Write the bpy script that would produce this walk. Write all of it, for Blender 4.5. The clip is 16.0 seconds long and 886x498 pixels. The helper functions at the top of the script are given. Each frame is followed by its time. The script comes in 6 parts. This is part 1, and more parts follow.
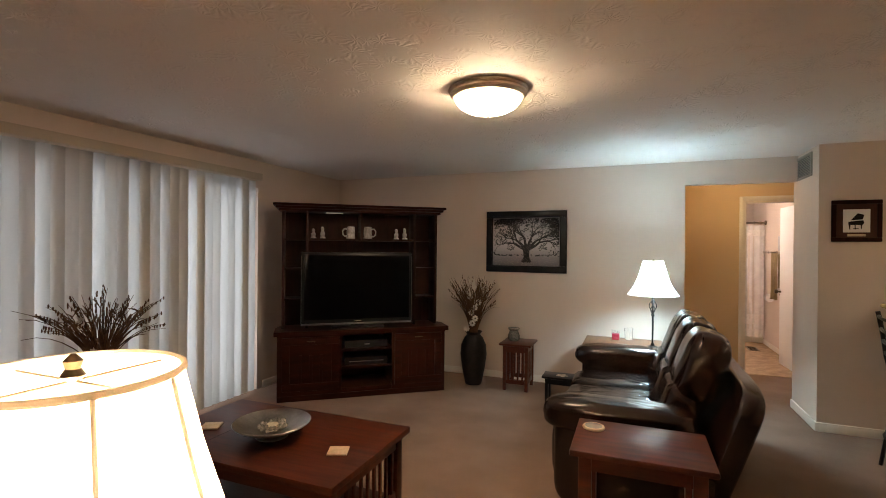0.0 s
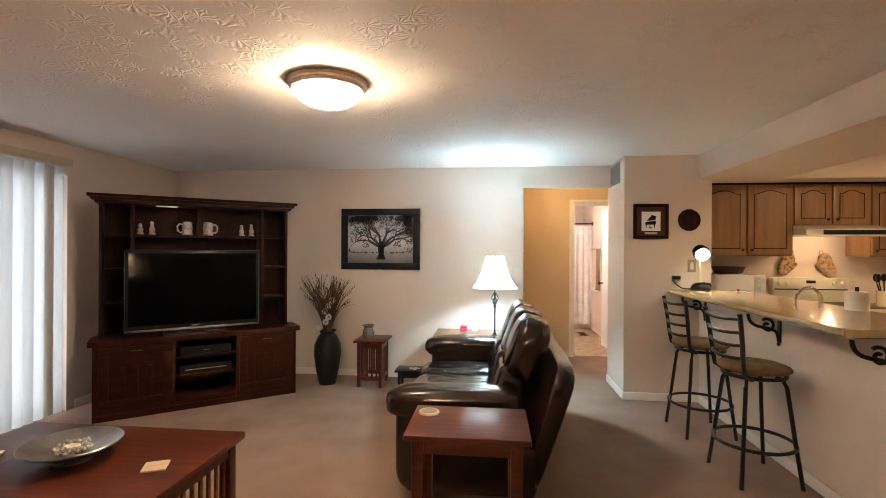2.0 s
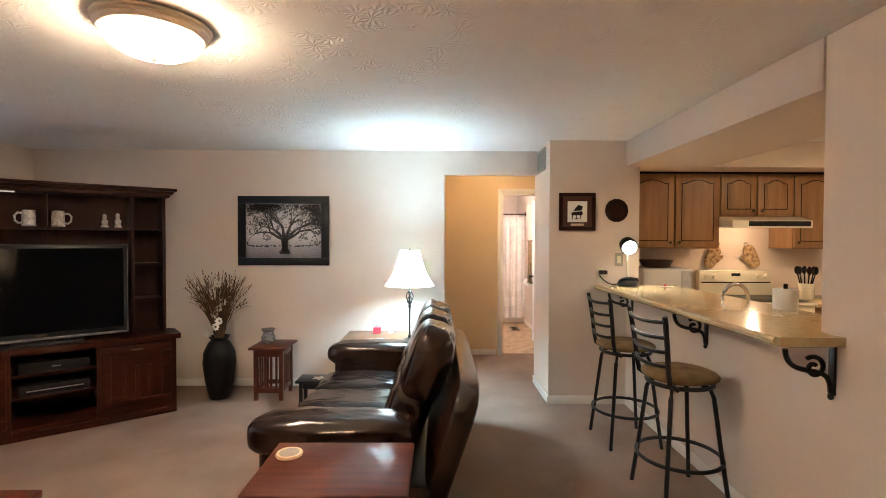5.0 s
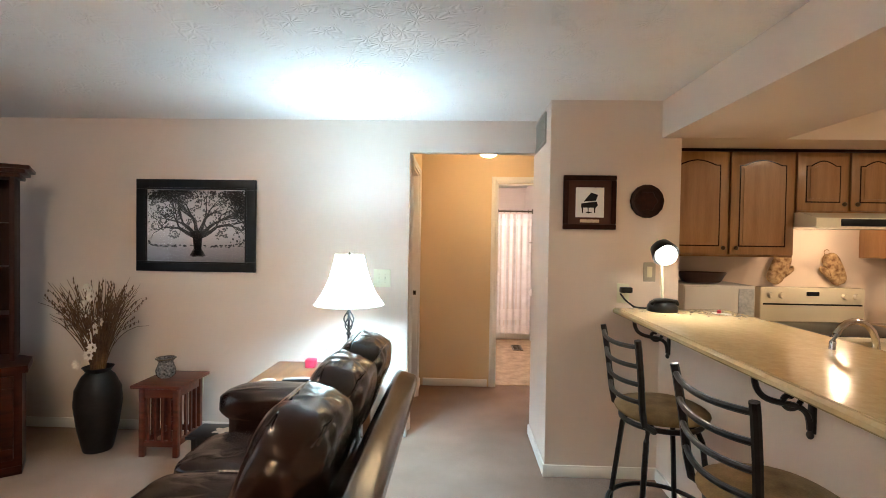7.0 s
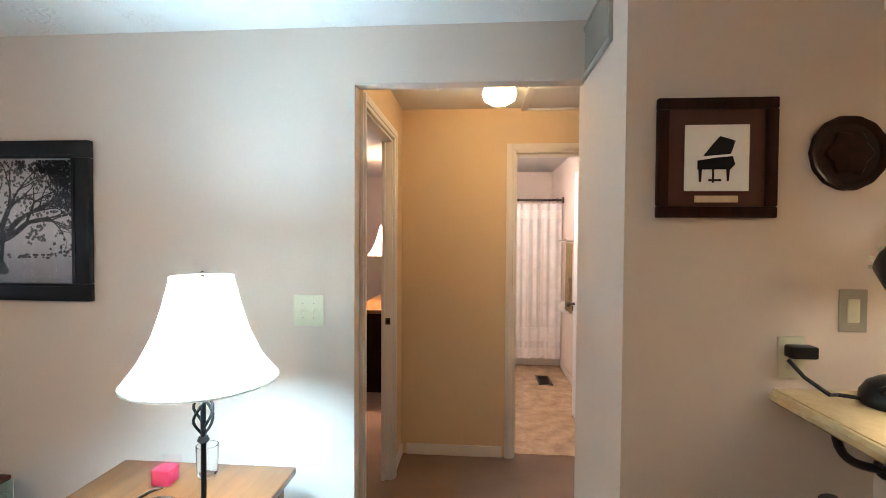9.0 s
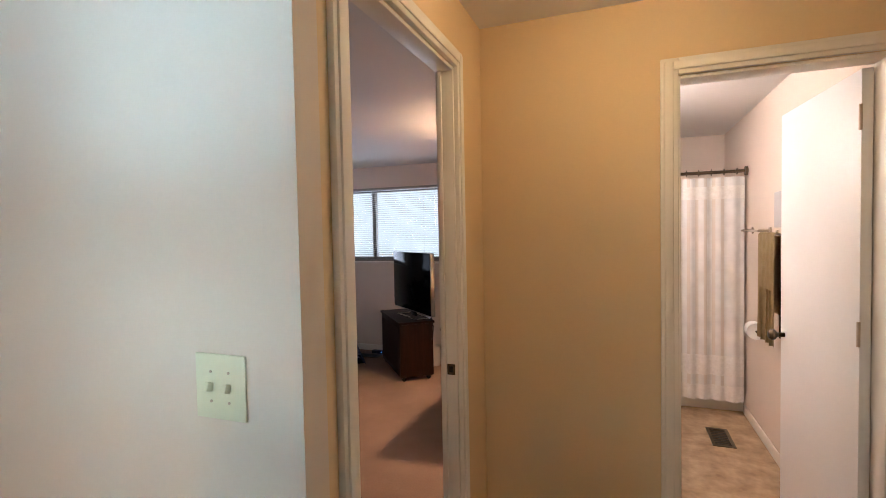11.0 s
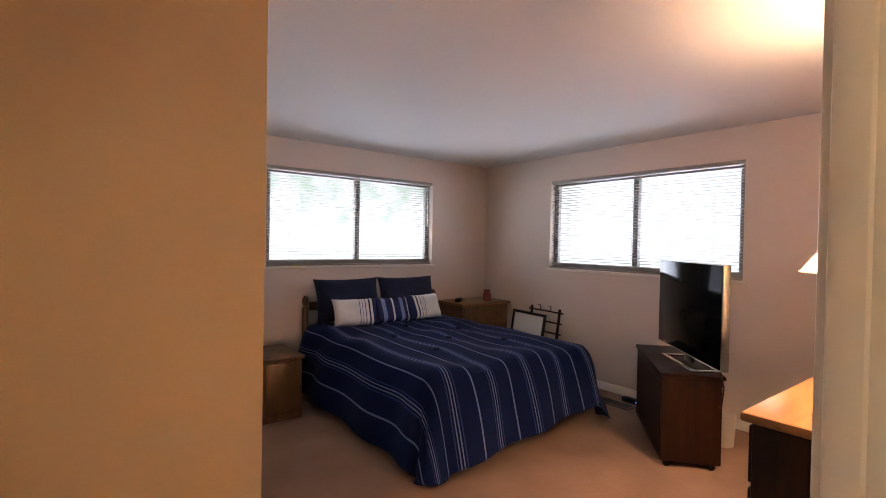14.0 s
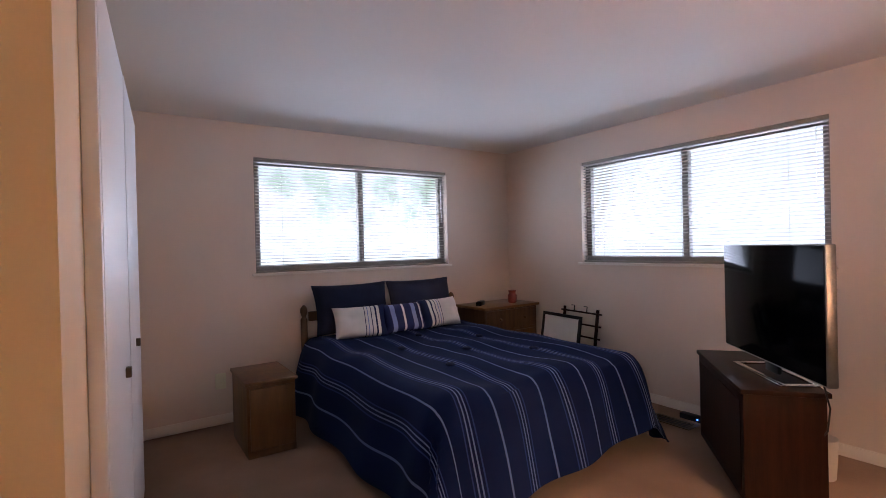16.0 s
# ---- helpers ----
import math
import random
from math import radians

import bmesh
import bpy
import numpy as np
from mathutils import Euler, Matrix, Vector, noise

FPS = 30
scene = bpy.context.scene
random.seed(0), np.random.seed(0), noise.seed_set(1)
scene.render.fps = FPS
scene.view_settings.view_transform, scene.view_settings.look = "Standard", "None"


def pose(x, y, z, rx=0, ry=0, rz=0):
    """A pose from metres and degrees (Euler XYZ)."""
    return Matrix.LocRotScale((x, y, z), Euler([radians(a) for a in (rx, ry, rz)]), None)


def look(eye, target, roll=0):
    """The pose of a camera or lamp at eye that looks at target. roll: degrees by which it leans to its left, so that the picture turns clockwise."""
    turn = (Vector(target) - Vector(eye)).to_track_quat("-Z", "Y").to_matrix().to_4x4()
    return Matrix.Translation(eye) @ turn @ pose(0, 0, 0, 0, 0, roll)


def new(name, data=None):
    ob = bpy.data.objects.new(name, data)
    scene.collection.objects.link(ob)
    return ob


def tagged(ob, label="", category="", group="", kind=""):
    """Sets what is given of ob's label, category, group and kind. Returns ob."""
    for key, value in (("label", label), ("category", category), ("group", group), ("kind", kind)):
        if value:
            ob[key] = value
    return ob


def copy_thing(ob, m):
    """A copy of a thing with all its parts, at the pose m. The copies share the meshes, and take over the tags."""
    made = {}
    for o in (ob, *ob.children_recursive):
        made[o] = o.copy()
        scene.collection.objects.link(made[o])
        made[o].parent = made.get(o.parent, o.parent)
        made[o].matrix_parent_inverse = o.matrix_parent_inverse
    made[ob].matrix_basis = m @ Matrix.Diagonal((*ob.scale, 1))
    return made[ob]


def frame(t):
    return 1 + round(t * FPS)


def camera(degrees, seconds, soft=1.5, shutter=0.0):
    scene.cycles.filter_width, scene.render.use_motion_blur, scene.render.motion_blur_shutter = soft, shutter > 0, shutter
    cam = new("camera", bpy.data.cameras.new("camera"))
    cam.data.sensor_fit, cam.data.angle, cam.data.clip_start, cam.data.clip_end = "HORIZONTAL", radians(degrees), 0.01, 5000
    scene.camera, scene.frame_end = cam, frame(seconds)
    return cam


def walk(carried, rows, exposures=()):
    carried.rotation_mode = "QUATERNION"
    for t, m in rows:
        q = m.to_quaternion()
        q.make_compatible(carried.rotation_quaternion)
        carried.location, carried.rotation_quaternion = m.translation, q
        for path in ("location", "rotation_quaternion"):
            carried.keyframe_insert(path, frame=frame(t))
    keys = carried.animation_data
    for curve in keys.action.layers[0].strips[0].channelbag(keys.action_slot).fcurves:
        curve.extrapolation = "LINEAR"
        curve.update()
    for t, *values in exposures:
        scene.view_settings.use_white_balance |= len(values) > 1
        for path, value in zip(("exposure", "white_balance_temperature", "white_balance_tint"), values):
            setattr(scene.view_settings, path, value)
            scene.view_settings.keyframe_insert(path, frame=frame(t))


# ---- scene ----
cam = camera(86.1, 16.0, soft=0.9)
PATH = [
    (0, (0.152, -0.219, 1.481), (-0.592, 1.638, 1.476), 0.5),
    (0.5, (0.198, -0.216, 1.47), (-0.396, 1.694, 1.466), 0.4),
    (1, (0.242, -0.206, 1.456), (-0.207, 1.743, 1.454), 0.3),
    (1.5, (0.278, -0.205, 1.452), (-0.051, 1.768, 1.449), 0.3),
    (2, (0.306, -0.206, 1.449), (0.095, 1.782, 1.449), 0.3),
    (2.5, (0.331, -0.207, 1.442), (0.222, 1.79, 1.449), 0.3),
    (3, (0.346, -0.212, 1.44), (0.292, 1.788, 1.451), 0.5),
    (3.5, (0.356, -0.171, 1.448), (0.339, 1.829, 1.449), 0.5),
    (4, (0.398, -0.06, 1.45), (0.412, 1.94, 1.427), 0.2),
    (4.2, (0.429, 0.0, 1.455), (0.454, 1.999, 1.423), 0.0),
    (6.3, (0.884, 1.084, 1.483), (0.831, 3.083, 1.441), 0.3),
    (6.5, (0.927, 1.222, 1.482), (0.861, 3.221, 1.447), 0.3),
    (7, (1.002, 1.563, 1.477), (0.937, 3.562, 1.44), 0.9),
    (7.5, (1.063, 1.939, 1.486), (1.0, 3.937, 1.441), 1.2),
    (8, (1.112, 2.358, 1.492), (1.021, 4.356, 1.439), 1.0),
    (8.2, (1.121, 2.528, 1.496), (1.019, 4.525, 1.443), 1.0),
    (10.3, (1.174, 3.966, 1.502), (0.761, 5.922, 1.445), -1.1),
    (10.5, (1.173, 4.079, 1.496), (0.685, 6.018, 1.438), -1.1),
    (11, (1.188, 4.357, 1.486), (0.483, 6.227, 1.418), -1.1),
    (11.5, (1.151, 4.65, 1.472), (0.237, 6.428, 1.401), -0.5),
    (12, (1.089, 4.924, 1.436), (-0.03, 6.58, 1.373), 0.8),
    (12.5, (1.021, 5.138, 1.416), (-0.287, 6.649, 1.362), 1.8),
    (13, (0.931, 5.337, 1.411), (-0.535, 6.697, 1.366), 2.2),
    (13.5, (0.787, 5.502, 1.401), (-0.768, 6.758, 1.365), 2.2),
    (14, (0.639, 5.666, 1.387), (-0.95, 6.879, 1.361), 1.1),
    (14.5, (0.506, 5.836, 1.363), (-1.125, 6.994, 1.354), -0.2),
    (15, (0.386, 5.948, 1.344), (-1.271, 7.069, 1.343), -1.1),
    (15.5, (0.291, 6.053, 1.337), (-1.369, 7.169, 1.326), -1.5),
    (16, (0.213, 6.117, 1.32), (-1.443, 7.238, 1.309), -1.4),
]
walk(cam, [(t, look(eye, target, roll)) for t, eye, target, roll in PATH], [(0, 0.08, 6450, 10), (1.5, 0.76, 6150, 9), (4.0, 1.0, 6050, 9), (7.0, 1.0, 5700, 7), (8, 0.8, 5750, 8), (10.5, 0.44, 5600, 5), (11.5, 0.34, 5850, 6), (12, 0.3, 6350, 9), (12.5, 0.5, 6850, 10), (13.5, 0.86, 6450, 10), (14.3, 0.84, 6000, 11), (16, 0.76, 5650, 12)])

world = bpy.data.worlds.new("sky")
scene.world = world
world.use_nodes = True
wt = world.node_tree
sky = wt.nodes.new("ShaderNodeTexSky")
sky.sky_type = "NISHITA"
sky.sun_disc = False
sky.sun_elevation, sky.sun_rotation = radians(50), radians(200)
sky.air_density, sky.dust_density = 1.0, 4.0
wt.links.new(sky.outputs["Color"], wt.nodes["Background"].inputs["Color"])
wt.nodes["Background"].inputs["Strength"].default_value = 0.15


def lamp(name, kind, m, power, colour, size=0.05, size_y=None):
    data = bpy.data.lights.new(name, kind)
    data.energy, data.color = power, colour
    if kind == "AREA":
        data.shape, data.size, data.size_y = "RECTANGLE", size, size_y or size
    elif kind == "SUN":
        data.angle = radians(size)
    else:
        data.shadow_soft_size = size
    ob = new(name, data)
    ob.matrix_world = m
    return ob


WARM, COOL, DAY = (1.0, 0.66, 0.38), (0.60, 0.87, 1.0), (0.84, 0.86, 1.0)
H = 2.36
HB = 2.33
lamp("sun", "SUN", pose(0, 0, 10, 40, 0, 160), 1.0, (1, 0.96, 0.9), 12)
lamp("patio_daylight", "AREA", pose(-3.66, 2.25, 1.1, 0, -90, 0), 26, DAY, 2.0, 2.6)
lamp("window_daylight", "AREA", pose(-4.10, 7.93, 1.6, 0, -116, 0), 22, DAY, 0.9, 1.8)
lamp("window_daylight", "AREA", pose(-1.79, 10.04, 1.6, -116, 0, 0), 22, DAY, 1.8, 0.9)
lamp("table_lamp_bulb", "POINT", pose(0.324, 4.50, 1.25), 90, COOL, 0.10)
lamp("sofa_lamp_bulb", "POINT", pose(-0.309, 0.050, 1.22), 125, WARM, 0.07)
lamp("bath_light", "POINT", pose(1.0, 7.5, 2.12), 38, (1.0, 0.82, 0.72), 0.10)
# unseen source, added to brighten the kitchen from above
lamp("kitchen_fill", "AREA", pose(3.9, 3.3, 2.33), 6.5, (1.0, 0.76, 0.52), 0.4, 0.4)
lamp("hood_bulb", "POINT", pose(3.62, 4.88, 1.58), 3.5, WARM, 0.03)
lamp("dresser_lamp_bulb", "POINT", pose(0.22, 7.95, 1.47), 92, (1.0, 0.58, 0.32), 0.07)
desk = lamp("desk_lamp_bulb", "SPOT", look((2.215, 4.27, 1.37), (2.26, 4.05, 1.06)), 10, (1.0, 0.84, 0.60), 0.03)
desk.data.spot_size, desk.data.spot_blend = radians(120), 0.6


# ---- materials ----
def tree(name):
    m = bpy.data.materials.new(name)
    m.use_nodes = True
    nt = m.node_tree
    return m, nt, nt.nodes["Principled BSDF"]


def mat(name, a, b=None, scale=6.0, rough=0.6, metal=0.0, bump=0.0, bump_scale=60.0, coat=0.0, stretch=(1, 1, 1), detail=5.0, dist=0.003, spec=0.36):
    """A painted, woven or grained surface: two colours mixed by a coarse and a fine noise, with fine relief."""
    m, nt, p = tree(name)
    b = b or tuple(c * 0.86 for c in a)
    co = nt.nodes.new("ShaderNodeTexCoord")
    mp = nt.nodes.new("ShaderNodeMapping")
    mp.inputs["Scale"].default_value = stretch
    nt.links.new(co.outputs["Object"], mp.inputs["Vector"])
    n1 = nt.nodes.new("ShaderNodeTexNoise")
    n1.inputs["Scale"].default_value, n1.inputs["Detail"].default_value = scale, detail
    n2 = nt.nodes.new("ShaderNodeTexNoise")
    n2.inputs["Scale"].default_value, n2.inputs["Detail"].default_value = bump_scale, 3.0
    for n in (n1, n2):
        nt.links.new(mp.outputs["Vector"], n.inputs["Vector"])
    add = nt.nodes.new("ShaderNodeMath")
    add.operation = "MULTIPLY_ADD"
    add.inputs[1].default_value = 0.35
    nt.links.new(n2.outputs["Fac"], add.inputs[0])
    nt.links.new(n1.outputs["Fac"], add.inputs[2])
    ramp = nt.nodes.new("ShaderNodeValToRGB")
    ramp.color_ramp.elements[0].position, ramp.color_ramp.elements[1].position = 0.42, 0.95
    ramp.color_ramp.elements[0].color, ramp.color_ramp.elements[1].color = (*b, 1), (*a, 1)
    nt.links.new(add.outputs[0], ramp.inputs["Fac"])
    nt.links.new(ramp.outputs["Color"], p.inputs["Base Color"])
    p.inputs["Roughness"].default_value, p.inputs["Metallic"].default_value = rough, metal
    p.inputs["Coat Weight"].default_value = coat
    p.inputs["Specular IOR Level"].default_value = 0.5 if metal else spec
    p.inputs["Coat Roughness"].default_value = 0.15
    if bump:
        bp = nt.nodes.new("ShaderNodeBump")
        bp.inputs["Strength"].default_value, bp.inputs["Distance"].default_value = bump, dist
        nt.links.new(n2.outputs["Fac"], bp.inputs["Height"])
        nt.links.new(bp.outputs["Normal"], p.inputs["Normal"])
    return m


def glow(name, colour, strength):
    m, nt, p = tree(name)
    p.inputs["Base Color"].default_value = (*colour, 1)
    p.inputs["Emission Color"].default_value = (*colour, 1)
    p.inputs["Emission Strength"].default_value = strength
    return m


def glass(name, tint=(1, 1, 1), rough=0.0):
    m, nt, p = tree(name)
    p.inputs["Base Color"].default_value = (*tint, 1)
    p.inputs["Transmission Weight"].default_value = 1.0
    p.inputs["Roughness"].default_value = rough
    p.inputs["IOR"].default_value = 1.45
    return m


def pane_glass(name, mirror=0.06):
    """Thin window glass: mostly clear, with a weak mirror."""
    m, nt, p = tree(name)
    tr, gl, mx = nt.nodes.new("ShaderNodeBsdfTransparent"), nt.nodes.new("ShaderNodeBsdfGlossy"), nt.nodes.new("ShaderNodeMixShader")
    gl.inputs["Roughness"].default_value = 0.02
    mx.inputs[0].default_value = mirror
    nt.links.new(tr.outputs[0], mx.inputs[1])
    nt.links.new(gl.outputs[0], mx.inputs[2])
    nt.links.new(mx.outputs[0], nt.nodes["Material Output"].inputs["Surface"])
    return m


def thin_cloth(name, colour, through_part=0.5):
    """Cloth or vinyl that lets light through."""
    m, nt, p = tree(name)
    d, t, mx = nt.nodes.new("ShaderNodeBsdfDiffuse"), nt.nodes.new("ShaderNodeBsdfTranslucent"), nt.nodes.new("ShaderNodeMixShader")
    co, ns, rp = nt.nodes.new("ShaderNodeTexCoord"), nt.nodes.new("ShaderNodeTexNoise"), nt.nodes.new("ShaderNodeValToRGB")
    ns.inputs["Scale"].default_value = 90.0
    nt.links.new(co.outputs["Object"], ns.inputs["Vector"])
    nt.links.new(ns.outputs["Fac"], rp.inputs["Fac"])
    rp.color_ramp.elements[0].color = (*[c * 0.93 for c in colour], 1)
    rp.color_ramp.elements[1].color = (*colour, 1)
    for n in (d, t):
        nt.links.new(rp.outputs["Color"], n.inputs["Color"])
    mx.inputs[0].default_value = through_part
    nt.links.new(d.outputs[0], mx.inputs[1])
    nt.links.new(t.outputs[0], mx.inputs[2])
    nt.links.new(mx.outputs[0], nt.nodes["Material Output"].inputs["Surface"])
    return m


def stripes(name, ground, bands, axis, uv=False, rough=0.9, fine=220.0):
    """Woven cloth with stripes: bands are (from, to, colour) along one axis, in metres."""
    m, nt, p = tree(name)
    co = nt.nodes.new("ShaderNodeTexCoord")
    sp = nt.nodes.new("ShaderNodeSeparateXYZ")
    nt.links.new(co.outputs["UV" if uv else "Object"], sp.inputs[0])
    value = sp.outputs[axis]
    ns = nt.nodes.new("ShaderNodeTexNoise")
    ns.inputs["Scale"].default_value = 7.0
    nt.links.new(co.outputs["Object"], ns.inputs["Vector"])
    g = nt.nodes.new("ShaderNodeMix")
    g.data_type = "RGBA"
    g.inputs[6].default_value, g.inputs[7].default_value = (*[c * 0.75 for c in ground], 1), (*[c * 1.2 for c in ground], 1)
    nt.links.new(ns.outputs["Fac"], g.inputs[0])
    last = g.outputs[2]
    for lo, hi, colour in bands:
        c = nt.nodes.new("ShaderNodeMath")
        c.operation = "COMPARE"
        c.inputs[1].default_value, c.inputs[2].default_value = (lo + hi) / 2, (hi - lo) / 2
        nt.links.new(value, c.inputs[0])
        mx = nt.nodes.new("ShaderNodeMix")
        mx.data_type = "RGBA"
        mx.inputs[7].default_value = (*colour, 1)
        nt.links.new(c.outputs[0], mx.inputs[0])
        nt.links.new(last, mx.inputs[6])
        last = mx.outputs[2]
    nt.links.new(last, p.inputs["Base Color"])
    p.inputs["Specular IOR Level"].default_value = 0.15
    p.inputs["Roughness"].default_value = rough
    w = nt.nodes.new("ShaderNodeTexNoise")
    w.inputs["Scale"].default_value = fine
    nt.links.new(co.outputs["Object"], w.inputs["Vector"])
    bp = nt.nodes.new("ShaderNodeBump")
    bp.inputs["Strength"].default_value, bp.inputs["Distance"].default_value = 0.4, 0.002
    nt.links.new(w.outputs["Fac"], bp.inputs["Height"])
    nt.links.new(bp.outputs["Normal"], p.inputs["Normal"])
    return m


def stomped(name, colour):
    """Ceiling paint with crow's-foot brush marks."""
    m, nt, p = tree(name)
    co = nt.nodes.new("ShaderNodeTexCoord")
    v = nt.nodes.new("ShaderNodeTexVoronoi")
    v.inputs["Scale"].default_value = 8.5
    nt.links.new(co.outputs["Object"], v.inputs["Vector"])
    # strokes that fan out from each cell's middle
    sub = nt.nodes.new("ShaderNodeVectorMath")
    sub.operation = "SUBTRACT"
    nt.links.new(co.outputs["Object"], sub.inputs[0])
    nt.links.new(v.outputs["Position"], sub.inputs[1])
    sp = nt.nodes.new("ShaderNodeSeparateXYZ")
    nt.links.new(sub.outputs[0], sp.inputs[0])
    at = nt.nodes.new("ShaderNodeMath")
    at.operation = "ARCTAN2"
    nt.links.new(sp.outputs[1], at.inputs[0])
    nt.links.new(sp.outputs[0], at.inputs[1])
    mul = nt.nodes.new("ShaderNodeMath")
    mul.operation = "MULTIPLY"
    mul.inputs[1].default_value = 11.0
    nt.links.new(at.outputs[0], mul.inputs[0])
    ns = nt.nodes.new("ShaderNodeTexNoise")
    ns.inputs["Scale"].default_value = 22.0
    nt.links.new(co.outputs["Object"], ns.inputs["Vector"])
    ma = nt.nodes.new("ShaderNodeMath")
    ma.operation = "MULTIPLY_ADD"
    ma.inputs[1].default_value = 9.0
    nt.links.new(ns.outputs["Fac"], ma.inputs[0])
    nt.links.new(mul.outputs[0], ma.inputs[2])
    sn = nt.nodes.new("ShaderNodeMath")
    sn.operation = "SINE"
    nt.links.new(ma.outputs[0], sn.inputs[0])
    gate = nt.nodes.new("ShaderNodeValToRGB")
    gate.color_ramp.elements[0].position, gate.color_ramp.elements[1].position = 0.45, 0.62
    n3 = nt.nodes.new("ShaderNodeTexNoise")
    n3.inputs["Scale"].default_value = 7.0
    nt.links.new(co.outputs["Object"], n3.inputs["Vector"])
    nt.links.new(n3.outputs["Fac"], gate.inputs["Fac"])
    hh = nt.nodes.new("ShaderNodeMath")
    hh.operation = "MULTIPLY"
    nt.links.new(sn.outputs[0], hh.inputs[0])
    nt.links.new(gate.outputs["Color"], hh.inputs[1])
    bp = nt.nodes.new("ShaderNodeBump")
    bp.inputs["Strength"].default_value, bp.inputs["Distance"].default_value = 0.5, 0.0030
    nt.links.new(hh.outputs[0], bp.inputs["Height"])
    nt.links.new(bp.outputs["Normal"], p.inputs["Normal"])
    p.inputs["Base Color"].default_value = (*colour, 1)
    p.inputs["Roughness"].default_value = 0.7
    return m


PAINT = mat("wall_paint", (0.70, 0.59, 0.505), (0.66, 0.555, 0.47), 1.6, 0.75, bump=0.15, bump_scale=160, dist=0.001)
HALL = mat("hall_paint", (0.73, 0.54, 0.32), (0.69, 0.50, 0.29), 1.6, 0.7, bump=0.15, bump_scale=160, dist=0.001)
CEIL = stomped("stomped_ceiling", (0.83, 0.79, 0.74))
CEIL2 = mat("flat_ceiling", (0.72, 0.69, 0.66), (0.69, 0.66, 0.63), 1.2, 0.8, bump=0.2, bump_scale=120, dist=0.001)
CARPET = mat("carpet", (0.36, 0.240, 0.172), (0.235, 0.150, 0.104), 2.2, 0.95, bump=1.0, bump_scale=330, dist=0.008, detail=9)
VINYL = mat("vinyl_floor", (0.50, 0.36, 0.22), (0.24, 0.15, 0.08), 9, 0.45, bump=0.2, bump_scale=30, detail=9)
TRIM = mat("trim_paint", (0.78, 0.72, 0.65), (0.74, 0.68, 0.60), 3, 0.45)
WHITE = mat("white_paint", (0.80, 0.79, 0.78), (0.76, 0.75, 0.74), 2, 0.45)
CHERRY = mat("cherry_wood", (0.10, 0.021, 0.007), (0.038, 0.008, 0.003), 5, 0.42, bump=0.08, bump_scale=26, stretch=(0.6, 7, 7), coat=0.08, spec=0.25)
CABINET = mat("cabinet_cherry_wood", (0.042, 0.0085, 0.0028), (0.012, 0.0025, 0.001), 5, 0.42, bump=0.08, bump_scale=26, stretch=(0.6, 7, 7), spec=0.12)
DARKWOOD = mat("dark_cherry_wood", (0.030, 0.007, 0.003), (0.012, 0.003, 0.0015), 5, 0.55, bump=0.08, bump_scale=26, stretch=(7, 7, 0.7), spec=0.12)
MAPLE = mat("maple_wood", (0.33, 0.18, 0.075), (0.22, 0.11, 0.04), 3.5, 0.42, bump=0.06, bump_scale=30, stretch=(7, 7, 0.6), coat=0.2)
PINE = mat("pine_wood", (0.15, 0.072, 0.025), (0.07, 0.032, 0.011), 4, 0.45, bump=0.08, bump_scale=26, stretch=(6, 6, 0.8), coat=0.15)
AMBER = mat("amber_wood", (0.22, 0.088, 0.028), (0.13, 0.048, 0.015), 4, 0.35, bump=0.06, bump_scale=26, stretch=(6, 0.7, 6), coat=0.2)
OAKTOP = mat("honey_wood", (0.27, 0.128, 0.036), (0.17, 0.072, 0.02), 4, 0.33, bump=0.06, bump_scale=26, stretch=(6, 0.7, 6), coat=0.3)
WALNUT = mat("walnut_wood", (0.026, 0.008, 0.0035), (0.008, 0.003, 0.0015), 4, 0.48, bump=0.08, bump_scale=26, stretch=(7, 7, 0.6), coat=0.15, spec=0.12)
LEATHER = mat("brown_leather", (0.020, 0.008, 0.0045), (0.007, 0.003, 0.002), 5, 0.22, bump=0.3, bump_scale=140, dist=0.0015, coat=0.15, spec=0.42)
BLACK = mat("black_plastic", (0.010, 0.010, 0.011), (0.006, 0.006, 0.007), 8, 0.35, spec=0.2)
SCREEN = mat("tv_screen", (0.002, 0.002, 0.0025), (0.0015, 0.0015, 0.002), 8, 0.10)
SCREEN.node_tree.nodes["Principled BSDF"].inputs["Specular IOR Level"].default_value = 0.04
IRON = mat("black_iron", (0.018, 0.015, 0.013), (0.009, 0.008, 0.007), 20, 0.42, metal=0.4, bump=0.2, bump_scale=200)
BRONZE = mat("aged_bronze", (0.14, 0.10, 0.06), (0.07, 0.05, 0.03), 15, 0.35, metal=0.9)
CHROME = mat("chrome", (0.75, 0.75, 0.75), (0.68, 0.68, 0.68), 6, 0.12, metal=1.0)
PEWTER = mat("pewter", (0.42, 0.40, 0.37), (0.28, 0.27, 0.25), 18, 0.36, metal=0.9, bump=0.15, bump_scale=90)
NICKEL = mat("brushed_nickel", (0.52, 0.43, 0.34), (0.44, 0.36, 0.28), 10, 0.3, metal=0.9)
LAMINATE = mat("counter_laminate", (0.55, 0.42, 0.23), (0.46, 0.34, 0.17), 34, 0.16, bump_scale=120, detail=9, coat=0.3)
SUEDE = mat("tan_suede", (0.33, 0.22, 0.105), (0.12, 0.07, 0.03), 9, 0.95, bump=0.4, bump_scale=160)
ENAMEL = mat("white_enamel", (0.78, 0.76, 0.72), (0.75, 0.73, 0.69), 3, 0.22, coat=0.4)
BISQUE = mat("bisque_enamel", (0.72, 0.66, 0.52), (0.69, 0.63, 0.49), 3, 0.25, coat=0.4)
